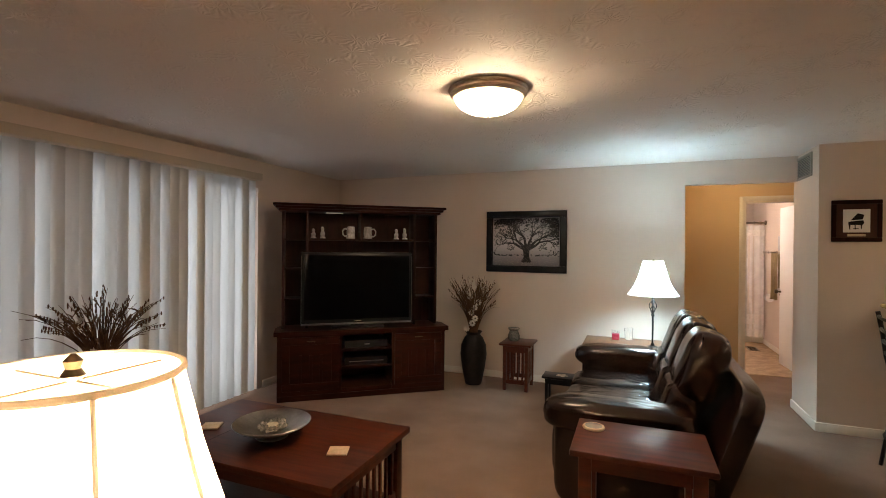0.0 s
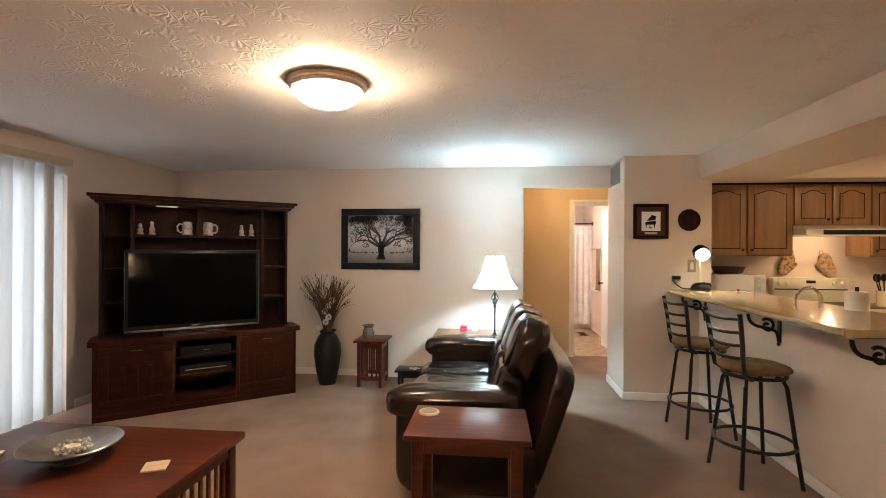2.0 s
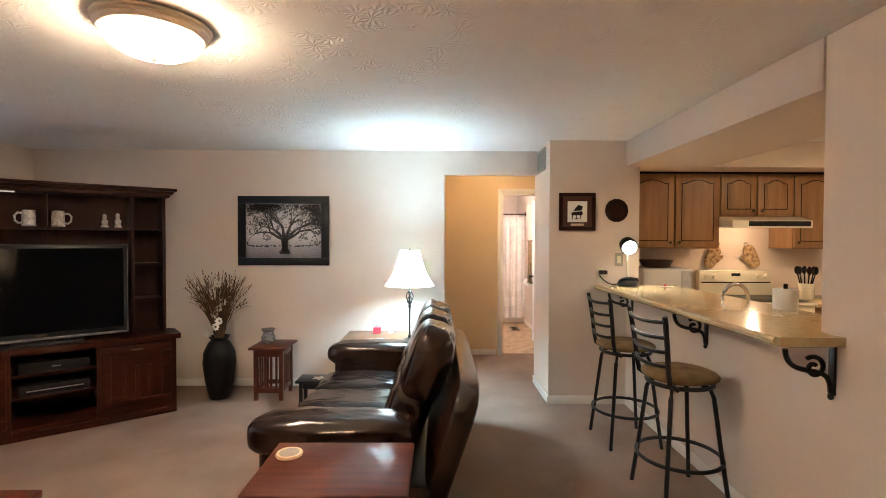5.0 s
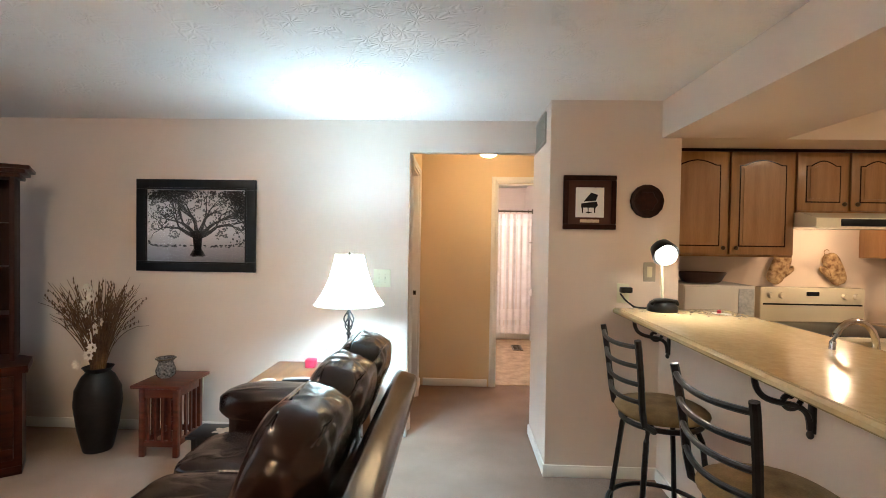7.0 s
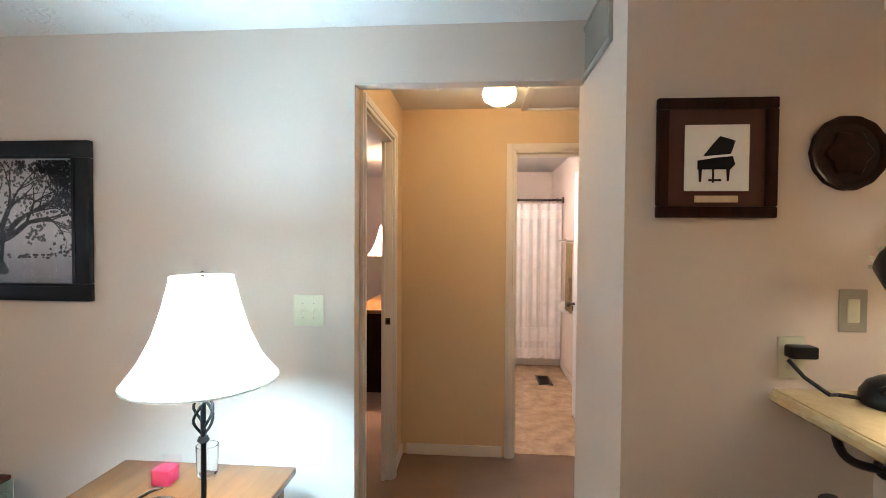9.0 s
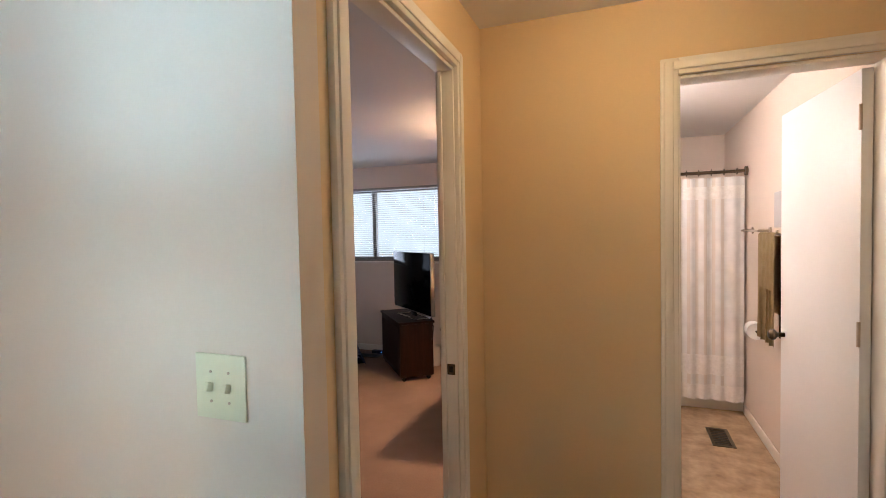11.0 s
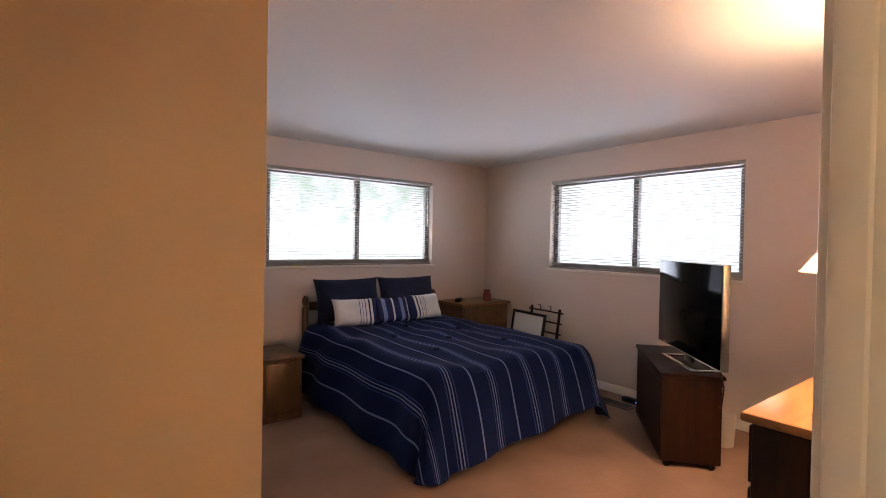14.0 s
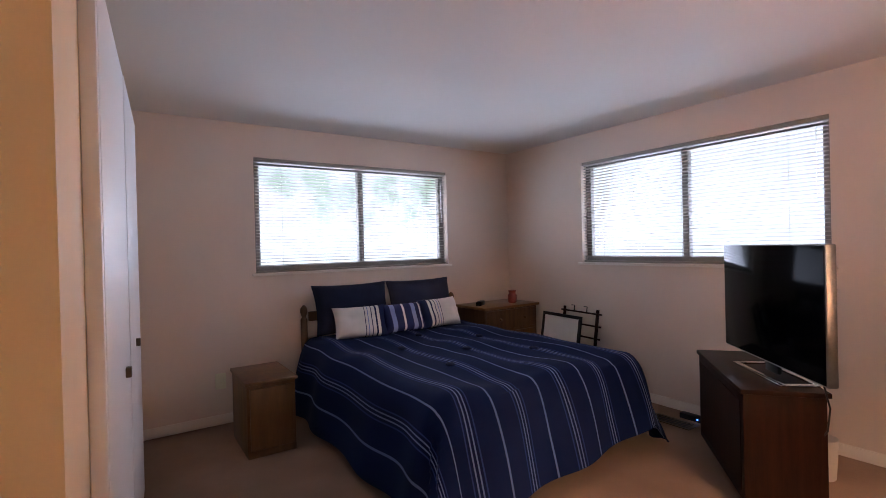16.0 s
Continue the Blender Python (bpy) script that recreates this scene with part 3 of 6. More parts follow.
# ---- fixtures on walls and ceilings ----
def grille(name, m, w, h, n, label, cat="vent"):
    g = thing(name, m, label, cat)
    part("frame", boxes((0, 0, 0, w, 0.012, 0.02), (0, 0, h - 0.02, w, 0.012, h), (0, 0, 0.02, 0.02, 0.012, h - 0.02), (w - 0.02, 0, 0.02, w, 0.012, h - 0.02), r=0.002), GREYVENT, g)
    # flat black sheet stands in for the unlit duct behind the slats
    part("duct_shade", boxes((0.018, 0.001, 0.018, w - 0.018, 0.003, h - 0.018)), BLACK, g)
    me = finish("slat", boxes((0.02, 0.003, 0, w - 0.02, 0.011, 0.003)), GREYVENT)
    for i in range(n):
        s = new("slat", me)
        s.parent = g
        s.matrix_basis = pose(0, 0, 0.024 + (h - 0.05) * i / (n - 1), 30, 0, 0)
    return g


grille("wall_vent", Matrix(((0, -1, 0, 1.566), (1, 0, 0, 4.70), (0, 0, 1, 2.125), (0, 0, 0, 1))), 0.42, 0.205, 12, "grey-beige metal return air grille high on the wall")
grille("wall_vent", Matrix(((0, -1, 0, 2.26), (1, 0, 0, 1.63), (0, 0, 1, 2.06), (0, 0, 0, 1))), 0.40, 0.235, 12, "grey-beige metal return air grille high on the wall")


def floor_register(x, y, rz=0):
    g = thing("floor_register", pose(x, y, 0.006, 0, 0, rz), "brown metal floor heating register", "vent")
    part("frame", boxes((-0.07, -0.16, 0, 0.07, -0.135, 0.006), (-0.07, 0.135, 0, 0.07, 0.16, 0.006), (-0.07, -0.135, 0, -0.05, 0.135, 0.006), (0.05, -0.135, 0, 0.07, 0.135, 0.006)), BRONZE, g)
    # black sheet paints the shade below the register's slats
    part("duct_shade", boxes((-0.05, -0.135, 0.0005, 0.05, 0.135, 0.002)), BLACK, g)
    for i in range(9):
        part("slat", boxes((-0.05, -0.122 + 0.03 * i, 0.002, 0.05, -0.116 + 0.03 * i, 0.005)), BRONZE, g)


floor_register(1.83, 8.12)
floor_register(-1.72, 9.40, 90)


def wall_plate(name, m, w, h, material, label, kind, cat):
    p = thing(name, m, label, cat)
    part("plate", boxes((-w / 2, 0, -h / 2, w / 2, 0.006, h / 2), r=0.003), material, p)
    if kind == "toggle":
        for x in (-0.023, 0.023):
            part("toggle", moved(boxes((-0.005, 0.0, -0.011, 0.005, 0.016, 0.007), r=0.002), pose(x, 0.004, 0, 18, 0, 0)), material, p)
            for z in (-0.03, 0.03):
                part("screw", rod(bmesh.new(), (x, 0.005, z), (x, 0.0075, z), 0.003, seg=8), NICKEL, p)
    elif kind == "outlet":
        for z in (-0.02, 0.02):
            part("socket", boxes((-0.014, 0.004, z - 0.013, 0.014, 0.0085, z + 0.013), r=0.003), IVORY, p)
    else:
        part("insert", boxes((-0.016, 0.004, -0.033, 0.016, 0.009, 0.033), r=0.002), IVORY, p)
    return p


FS = Matrix(((-1, 0, 0, 0), (0, -1, 0, 0), (0, 0, 1, 0), (0, 0, 0, 1)))
wall_plate("light_switch", Matrix.Translation((0.437, 5.08, 1.187)) @ FS, 0.128, 0.132, IVORY, "ivory double toggle switch plate on the wall", "toggle", "switch")
wall_plate("wall_outlet", Matrix.Translation((-0.95, 5.08, 0.35)) @ FS, 0.075, 0.12, IVORY, "ivory wall outlet near the floor", "outlet", "outlet")
wall_plate("light_switch", Matrix.Translation((2.19, 4.55, 1.30)) @ FS, 0.075, 0.12, GREYVENT, "grey metal switch plate above the bar", "rocker", "switch")
wall_plate("wall_outlet", Matrix.Translation((2.03, 4.55, 1.165)) @ FS, 0.075, 0.12, IVORY, "ivory outlet with plugs above the bar", "outlet", "outlet")
wall_plate("wall_outlet", Matrix(((0, -1, 0, 2.26), (1, 0, 0, 2.18), (0, 0, 1, 0.33), (0, 0, 0, 1))), 0.075, 0.12, IVORY, "ivory wall outlet with a plug-in freshener", "outlet", "outlet")
wall_plate("wall_outlet", Matrix(((0, 1, 0, -3.76), (-1, 0, 0, 6.72), (0, 0, 1, 0.33), (0, 0, 0, 1))), 0.075, 0.12, IVORY, "ivory wall outlet beside the nightstand", "outlet", "outlet")
pf = solo("plug_in_freshener", lathe(bmesh.new(), [(0.016, 0), (0.022, 0.01), (0.022, 0.05), (0.014, 0.075), (0.008, 0.08)], seg=16), IVORY, "small translucent plug-in air freshener in the outlet", "air freshener", pose(2.235, 2.18, 0.345))
pl = solo("power_plug", boxes((2.005, 4.50, 1.17, 2.075, 4.5415, 1.205), r=0.006), BLACK, "black power adapter in the outlet", "plug")

# ceiling lamp of the living room
cl = thing("ceiling_lamp", pose(-0.60, 2.31, H), "flush ceiling lamp, frosted glass bowl in a stepped nickel ring, lit", "lamp")
part("pan", lathe(bmesh.new(), [(0.205, -0.001), (0.218, -0.004), (0.222, -0.011), (0.219, -0.018), (0.211, -0.021), (0.209, -0.027), (0.211, -0.033), (0.205, -0.040), (0.197, -0.043), (0.195, -0.049), (0.188, -0.052), (0.184, -0.050)], seg=56), mat("satin_nickel", (0.68, 0.58, 0.47), (0.60, 0.50, 0.40), 10, 0.35, metal=0.25), cl)
part("bowl", lathe(bmesh.new(), [(0.180, -0.0505), (0.183, -0.056), (0.178, -0.070), (0.156, -0.096), (0.118, -0.118), (0.066, -0.132), (0.008, -0.137)], seg=56), DOME, cl, "glowing frosted glass bowl")
part("finial", lathe(bmesh.new(), [(0.012, -0.1365), (0.013, -0.143), (0.007, -0.149), (0.005, -0.156), (0.001, -0.159)], seg=16), NICKEL, cl)
# hall lamp, alarm and hatch
hl = thing("ceiling_lamp", pose(1.25, 5.72, H), "small hall ceiling lamp with a frosted glass globe, lit", "lamp")
part("base", lathe(bmesh.new(), [(0.075, -0.001), (0.078, -0.012), (0.055, -0.03), (0.045, -0.045)], seg=32), NICKEL, hl)
part("globe", lathe(bmesh.new(), [(0.045, -0.044), (0.082, -0.065), (0.092, -0.095), (0.08, -0.128), (0.045, -0.15), (0.006, -0.157)], seg=32), HALLDOME, hl, "glowing frosted glass globe")
sa = thing("smoke_alarm", pose(0.88, 5.80, H), "round white smoke alarm on the hall ceiling", "smoke alarm")
part("body", lathe(bmesh.new(), [(0.068, -0.001), (0.07, -0.012), (0.062, -0.03), (0.045, -0.036)], seg=32), WHITE, sa)
part("grille", lathe(bmesh.new(), [(0.03, -0.0355), (0.028, -0.042), (0.01, -0.044)], seg=20), TRIM, sa)
hh = thing("attic_hatch", pose(1.42, 5.85, H), "painted attic hatch with moulded frame in the hall ceiling", "hatch")
part("panel", boxes((0.03, 0.03, -0.006, 0.62, 0.50, -0.0005)), CEIL2, hh)
part("frame", boxes((0, 0, -0.02, 0.65, 0.04, -0.0005), (0, 0.49, -0.02, 0.65, 0.53, -0.0005), (0, 0.04, -0.02, 0.04, 0.49, -0.0005), (0.61, 0.04, -0.02, 0.65, 0.49, -0.0005), r=0.004), TRIM, hh)
bl = thing("bath_light_bar", pose(0.95, 7.3, 2.24), "white bathroom light on the ceiling, lit", "lamp")
part("base", boxes((-0.3, -0.1, 0.07, 0.3, 0.1, H - 2.24 - 0.001), r=0.006), WHITE, bl)
part("lens", boxes((-0.28, -0.08, 0.04, 0.28, 0.08, 0.0695), r=0.01), glow("bath_lens", (1, 0.86, 0.76), 3.0), bl)
# added fixture for the unseen kitchen source; its shape and place are assumed
kl = thing("ceiling_lamp", pose(3.9, 3.3, H), "unseen flush kitchen ceiling lamp, added to light the kitchen", "lamp")
part("bowl", lathe(bmesh.new(), [(0.16, -0.001), (0.17, -0.01), (0.15, -0.02), (0.02, -0.024)], seg=32), HALLDOME, kl)


# ---- pictures on the walls ----
def tree_picture():
    p = thing("framed_picture", pose(-1.42, 5.079, 1.212), "black framed misty photograph of a spreading tree", "picture")
    w, h, f = 0.905, 0.69, 0.075
    part("frame", boxes((0, -0.03, 0, w, -0.001, f), (0, -0.03, h - f, w, -0.001, h), (0, -0.03, f, f, -0.001, h - f), (w - f, -0.03, f, w, -0.001, h - f), (f - 0.012, -0.036, f - 0.012, w - f + 0.012, -0.03, f), (f - 0.012, -0.036, h - f, w - f + 0.012, -0.03, h - f + 0.012), (f - 0.012, -0.036, f, f, -0.03, h - f), (w - f, -0.036, f, w - f + 0.012, -0.03, h - f), r=0.003), BLACK, p)
    m, nt, pr = tree("misty_print")
    co, sp, rp = nt.nodes.new("ShaderNodeTexCoord"), nt.nodes.new("ShaderNodeSeparateXYZ"), nt.nodes.new("ShaderNodeValToRGB")
    nt.links.new(co.outputs["Object"], sp.inputs[0])
    nt.links.new(sp.outputs[2], rp.inputs["Fac"])
    rp.color_ramp.elements[0].position, rp.color_ramp.elements[0].color = 0.08, (0.16, 0.15, 0.16, 1)
    rp.color_ramp.elements[1].position, rp.color_ramp.elements[1].color = 0.62, (0.50, 0.48, 0.50, 1)
    e = rp.color_ramp.elements.new(0.17)
    e.color = (0.30, 0.28, 0.29, 1)
    e = rp.color_ramp.elements.new(0.30)
    e.color = (0.62, 0.59, 0.60, 1)
    nt.links.new(rp.outputs["Color"], pr.inputs["Base Color"])
    pr.inputs["Roughness"].default_value = 0.35
    part("print", boxes((f, -0.012, f, w - f, -0.008, h - f)), m, p)
    bm = bmesh.new()
    rg = random.Random(11)
    x0, x1, z0, z1 = f + 0.006, w - f - 0.006, f + 0.01, h - f - 0.006

    def quad(a, b, ra, rb, y):
        d = Vector((b[0] - a[0], b[1] - a[1]))
        if d.length < 1e-5:
            return
        n = Vector((-d.y, d.x)).normalized()
        pts = [(a[0] + n.x * ra, a[1] + n.y * ra), (b[0] + n.x * rb, b[1] + n.y * rb), (b[0] - n.x * rb, b[1] - n.y * rb), (a[0] - n.x * ra, a[1] - n.y * ra)]
        bm.faces.new([bm.verts.new((min(max(q, x0), x1), y, min(max(z, z0), z1))) for q, z in pts])

    def grow(a, ang, ln, r, depth):
        q = a
        for k in range(3):
            b = (q[0] + math.cos(ang) * ln / 3, q[1] + math.sin(ang) * ln / 3)
            quad(q, b, r, r * 0.88, -0.0135)
            r *= 0.86
            ang += rg.uniform(-0.22, 0.22)
            q = b
        if depth == 0:
            for k in range(16):
                c = (q[0] + rg.gauss(0, 0.026), q[1] + rg.gauss(0, 0.018))
                if x0 < c[0] < x1 and 0.20 < c[1] < z1:
                    s, t = rg.uniform(0.003, 0.009), rg.uniform(0, 3)
                    bm.faces.new([bm.verts.new((min(max(c[0] + s * math.cos(t + v), x0), x1), -0.014, min(max(c[1] + s * math.sin(t + v), z0), z1))) for v in (0, 1.3, 2.4, 3.6, 5.0)])
            return
        for k in range(3 if depth > 2 else 2):
            grow(q, ang + rg.uniform(-0.75, 0.75) - 0.12 * math.sin(ang - 1.57), ln * rg.uniform(0.68, 0.92), r * 0.72, depth - 1)

    leaf = bmesh.new()
    for k in range(1500):
        t = rg.uniform(0, 2 * math.pi)
        rr = math.sqrt(rg.random())
        c = (w * 0.51 + 0.42 * rr * math.cos(t), 0.43 + 0.20 * rr * math.sin(t))
        if not (x0 + 0.01 < c[0] < x1 - 0.01 and 0.22 < c[1] < z1 - 0.01) or noise.noise(Vector((c[0] * 16, c[1] * 16, 2.0))) < -0.08 or (abs(c[0] - w * 0.51) < 0.12 and c[1] < 0.30):
            continue
        q, a = rg.uniform(0.004, 0.009), rg.uniform(0, 3)
        leaf.faces.new([leaf.verts.new((c[0] + q * math.cos(a + v), -0.0132 + k * 3e-7, c[1] + q * math.sin(a + v))) for v in (0, 1.3, 2.4, 3.6, 5.0)])
    part("printed_foliage", leaf, mat("print_grey", (0.17, 0.165, 0.17), (0.08, 0.078, 0.08), 30, 0.4), p, "grey leafy crown")
    tx = w * 0.51
    for k in range(6):
        quad((tx - 0.045 + k * 0.018, 0.115), (tx + (k - 2.5) * 0.006, 0.17), 0.016, 0.014, -0.0135)
        quad((tx + (k - 2.5) * 0.006, 0.17), (tx + (k - 2.5) * 0.010, 0.27), 0.014, 0.014, -0.0135)
    for ang in (0.35, 0.8, 1.25, 1.75, 2.25, 2.75):
        grow((tx + (1.57 - ang) * 0.020, 0.265), ang, 0.135, 0.017, 4)
    for k in range(60):
        c = (rg.uniform(x0, x1), rg.uniform(0.185, 0.20))
        s = rg.uniform(0.006, 0.014)
        bm.faces.new([bm.verts.new((min(max(c[0] + s * math.cos(v), x0), x1), -0.0128, c[1] + 0.5 * s * math.sin(v))) for v in (0, 1.2, 2.2, 3.2, 4.2, 5.3)])
    part("printed_tree", bm, mat("print_ink", (0.055, 0.052, 0.055), (0.035, 0.033, 0.036), 20, 0.4), p, "dark tree silhouette")
    pane = part("glazing", boxes((f - 0.002, -0.022, f - 0.002, w - f + 0.002, -0.020, h - f + 0.002)), PICTUREGLASS, p)
    pane.visible_shadow = False


tree_picture()


def piano_picture():
    p = thing("framed_picture", pose(1.648, 4.549, 1.558), "dark wood frame holding a small grand piano print", "picture")
    w, h, f = 0.325, 0.335, 0.032
    part("frame", boxes((0, -0.022, 0, w, -0.001, f), (0, -0.022, h - f, w, -0.001, h), (0, -0.022, f, f, -0.001, h - f), (w - f, -0.022, f, w, -0.001, h - f), r=0.004), DARKWOOD, p)
    part("mat_board", boxes((f, -0.012, f, w - f, -0.008, h - f)), mat("brown_mat_board", (0.075, 0.028, 0.016), (0.06, 0.02, 0.012), 9, 0.8), p)
    part("print", boxes((0.076, -0.015, 0.075, 0.25, -0.0125, 0.26)), PAPER, p)
    part("name_plate", boxes((0.105, -0.0155, 0.043, 0.222, -0.0125, 0.062)), STONE, p)
    ink = bmesh.new()
    y = -0.0165
    for pts in ([(0.11, 0.135), (0.20, 0.135), (0.212, 0.15), (0.205, 0.172), (0.16, 0.168), (0.11, 0.16)], [(0.125, 0.172), (0.20, 0.178), (0.212, 0.215), (0.17, 0.228), (0.15, 0.205)], [(0.115, 0.1), (0.121, 0.1), (0.123, 0.135), (0.113, 0.135)], [(0.19, 0.102), (0.196, 0.102), (0.198, 0.135), (0.188, 0.135)], [(0.15, 0.098), (0.156, 0.098), (0.156, 0.135), (0.15, 0.135)], [(0.14, 0.102), (0.175, 0.102), (0.175, 0.108), (0.14, 0.108)]):
        ink.faces.new([ink.verts.new((x, y, z)) for x, z in pts])
    part("printed_piano", ink, BLACK, p, "dark piano silhouette")


piano_picture()
pm = Matrix.Translation((2.165, 4.549, 1.738)) @ pose(0, 0, 0, 90, 0, 0)
wp = thing("wall_plaque", pm, "round carved dark wooden plaque on the wall", "wall decoration")
part("disc", lathe(bmesh.new(), [(0.098, 0.0), (0.104, 0.004), (0.10, 0.014), (0.085, 0.012), (0.08, 0.008), (0.01, 0.010)], seg=48, wave=0.012, lobes=14), WALNUT, wp)
part("carving", lathe(bmesh.new(), [(0.06, 0.009), (0.055, 0.014), (0.03, 0.016), (0.01, 0.015)], seg=24, wave=0.12, lobes=6), DARKWOOD, wp)


# ---- living room ----
def tv_unit():
    """Corner media cabinet: local x along its front, y towards the corner."""
    u = thing("media_cabinet", pose(-2.96, 3.355, 0, 0, 0, 38), "dark cherry corner media cabinet with shelved hutch", "cabinet")
    bm = prism(bmesh.new(), [(0, 0), (0.60, 0), (0.60, 0.45), (1.10, 0.45), (1.10, 0), (1.65, 0), (1.65, 0.22), (1.22, 0.78), (0.25, 0.78), (0, 0.22)], 0.05, 0.63)
    part("body", bm, CABINET, u)
    part("plinth", boxes((0.0, -0.006, 0.0, 1.65, 0.2, 0.055), (0.60, 0.0, 0.055, 1.10, 0.45, 0.095), r=0.004), CABINET, u)
    part("top", prism(bmesh.new(), [(-0.03, -0.035), (1.68, -0.035), (1.68, 0.24), (1.24, 0.82), (0.22, 0.82), (-0.03, 0.24)], 0.63, 0.672), CABINET, u)
    for x0, x1 in ((0.045, 0.575), (1.125, 1.61)):
        d = part("door", boxes((x0, -0.018, 0.10, x1, -0.001, 0.17), (x0, -0.018, 0.54, x1, -0.001, 0.61), (x0, -0.018, 0.17, x0 + 0.07, -0.001, 0.54), (x1 - 0.07, -0.018, 0.17, x1, -0.001, 0.54), r=0.003), CABINET, u)
        part("panel", boxes((x0 + 0.07, -0.008, 0.17, x1 - 0.07, -0.001, 0.54)), CABINET, d)
        w = x1 - x0 - 0.14
        for k in range(3):
            part("mullion", boxes((x0 + 0.07 + w * (k + 1) / 4 - 0.014, -0.016, 0.17, x0 + 0.07 + w * (k + 1) / 4 + 0.014, -0.008, 0.44), r=0.002), CABINET, d)
        part("handle", rod(bmesh.new(), ((x0 + x1) / 2 - 0.04, -0.03, 0.575), ((x0 + x1) / 2 + 0.04, -0.03, 0.575), 0.005), BRONZE, d)
    for z in (0.29, 0.46):
        part("shelf", boxes((0.602, 0.01, z, 1.098, 0.44, z + 0.016)), CABINET, u)
    # hutch
    part("back_panel", boxes((0.03, 0.40, 0.672, 1.60, 0.42, 1.84)), DARKWOOD, u)
    for x in (0.03, 0.255, 1.345, 1.575):
        part("upright", boxes((x, 0.15, 0.672, x + 0.025, 0.40, 1.83), r=0.002), DARKWOOD, u)
    part("shelf", boxes((0.281, 0.16, 1.545, 1.344, 0.399, 1.565)), DARKWOOD, u)
    part("upright", boxes((0.79, 0.17, 1.566, 0.81, 0.399, 1.829)), DARKWOOD, u)
    for x in (0.056, 1.371):
        for z in (0.95, 1.25, 1.545):
            part("shelf", boxes((x, 0.16, z, x + 0.198 if x < 1 else x + 0.203, 0.399, z + 0.016)), DARKWOOD, u)
    part("cornice", boxes((0.0, 0.12, 1.83, 1.63, 0.43, 1.855), (-0.025, 0.095, 1.855, 1.655, 0.43, 1.88), (-0.05, 0.07, 1.88, 1.68, 0.44, 1.905), r=0.006), CABINET, u)
    part("lamp_strip", boxes((0.45, 0.22, 1.822, 0.62, 0.26, 1.8295)), glow("cabinet_light", (1, 0.85, 0.65), 0.25), u, "small lit cabinet lamp")
    M = pose(-2.96, 3.355, 0, 0, 0, 38)
    tv = thing("television", M @ pose(0.765, 0.13, 0.672), "large black flat television with grey lower trim", "television")
    part("casing", boxes((-0.555, -0.02, 0.03, 0.555, 0.05, 0.755), r=0.008), BLACK, tv)
    part("screen", boxes((-0.525, -0.0225, 0.085, 0.525, -0.02, 0.725)), SCREEN, tv)
    part("trim", boxes((-0.55, -0.028, 0.032, 0.55, -0.0205, 0.050), r=0.003), PEWTER, tv)
    part("logo_bar", boxes((-0.035, -0.0235, 0.062, 0.035, -0.0205, 0.071)), CHROME, tv)
    part("side_trim", boxes((-0.553, -0.024, 0.052, -0.549, -0.0205, 0.72), (0.549, -0.024, 0.052, 0.553, -0.0205, 0.72)), PEWTER, tv)
    part("foot", boxes((-0.26, -0.08, 0.0, 0.26, 0.14, 0.018), (-0.07, 0.0, 0.018, 0.07, 0.05, 0.035), r=0.006), BLACK, tv)
    for z, n in ((0.308, "cable_box"), (0.478, "disc_player")):
        av = thing(n, M @ pose(0.85, 0.06, z - 0.002), "slim black audio-video box on the cabinet shelf", "electronics")
        part("case", boxes((-0.21, 0, 0, 0.21, 0.28, 0.07), r=0.004), BLACK, av)
        part("display", boxes((-0.02 if z > 0.4 else -0.17, -0.003, 0.028, 0.03 if z > 0.4 else 0.17, -0.0002, 0.036)), PEWTER, av)
    def stein(x, flip):
        s = thing("beer_stein", M @ pose(x, 0.24, 1.565, 0, 0, 180 if flip else 0), "grey and white ceramic beer stein with handle", "stein", "steins on the cabinet")
        part("mug", lathe(bmesh.new(), [(0.042, 0), (0.046, 0.012), (0.040, 0.025), (0.043, 0.075), (0.038, 0.11), (0.041, 0.122), (0.03, 0.126)], seg=24), mat("stein_glaze", (0.55, 0.50, 0.44), (0.14, 0.11, 0.09), 38, 0.3, coat=0.4), s)
        part("handle", tube(bmesh.new(), [(0.036, 0, 0.10), (0.065, 0, 0.105), (0.083, 0, 0.08), (0.08, 0, 0.045), (0.06, 0, 0.025), (0.038, 0, 0.03)], 0.008), mat("stein_handle", (0.66, 0.62, 0.56), (0.5, 0.46, 0.4), 20, 0.3, coat=0.4), s)
    stein(0.70, True)
    stein(0.875, False)
    for x, h in ((0.325, 0.10), (0.415, 0.12), (1.17, 0.11), (1.26, 0.12)):
        bm = lathe(bmesh.new(), [(0.026, 0), (0.028, 0.008), (0.018, 0.02), (0.024, h * 0.45), (0.012, h * 0.62), (0.016, h * 0.8), (0.012, h * 0.95), (0.003, h)], seg=16, wave=0.14, lobes=3)
        solo("figurine", bm, mat("porcelain", (0.62, 0.57, 0.52), (0.25, 0.20, 0.18), 45, 0.3, coat=0.3), "small pale porcelain figurine on the hutch shelf", "figurine", M @ pose(x, 0.22, 1.565), "figurines")


tv_unit()


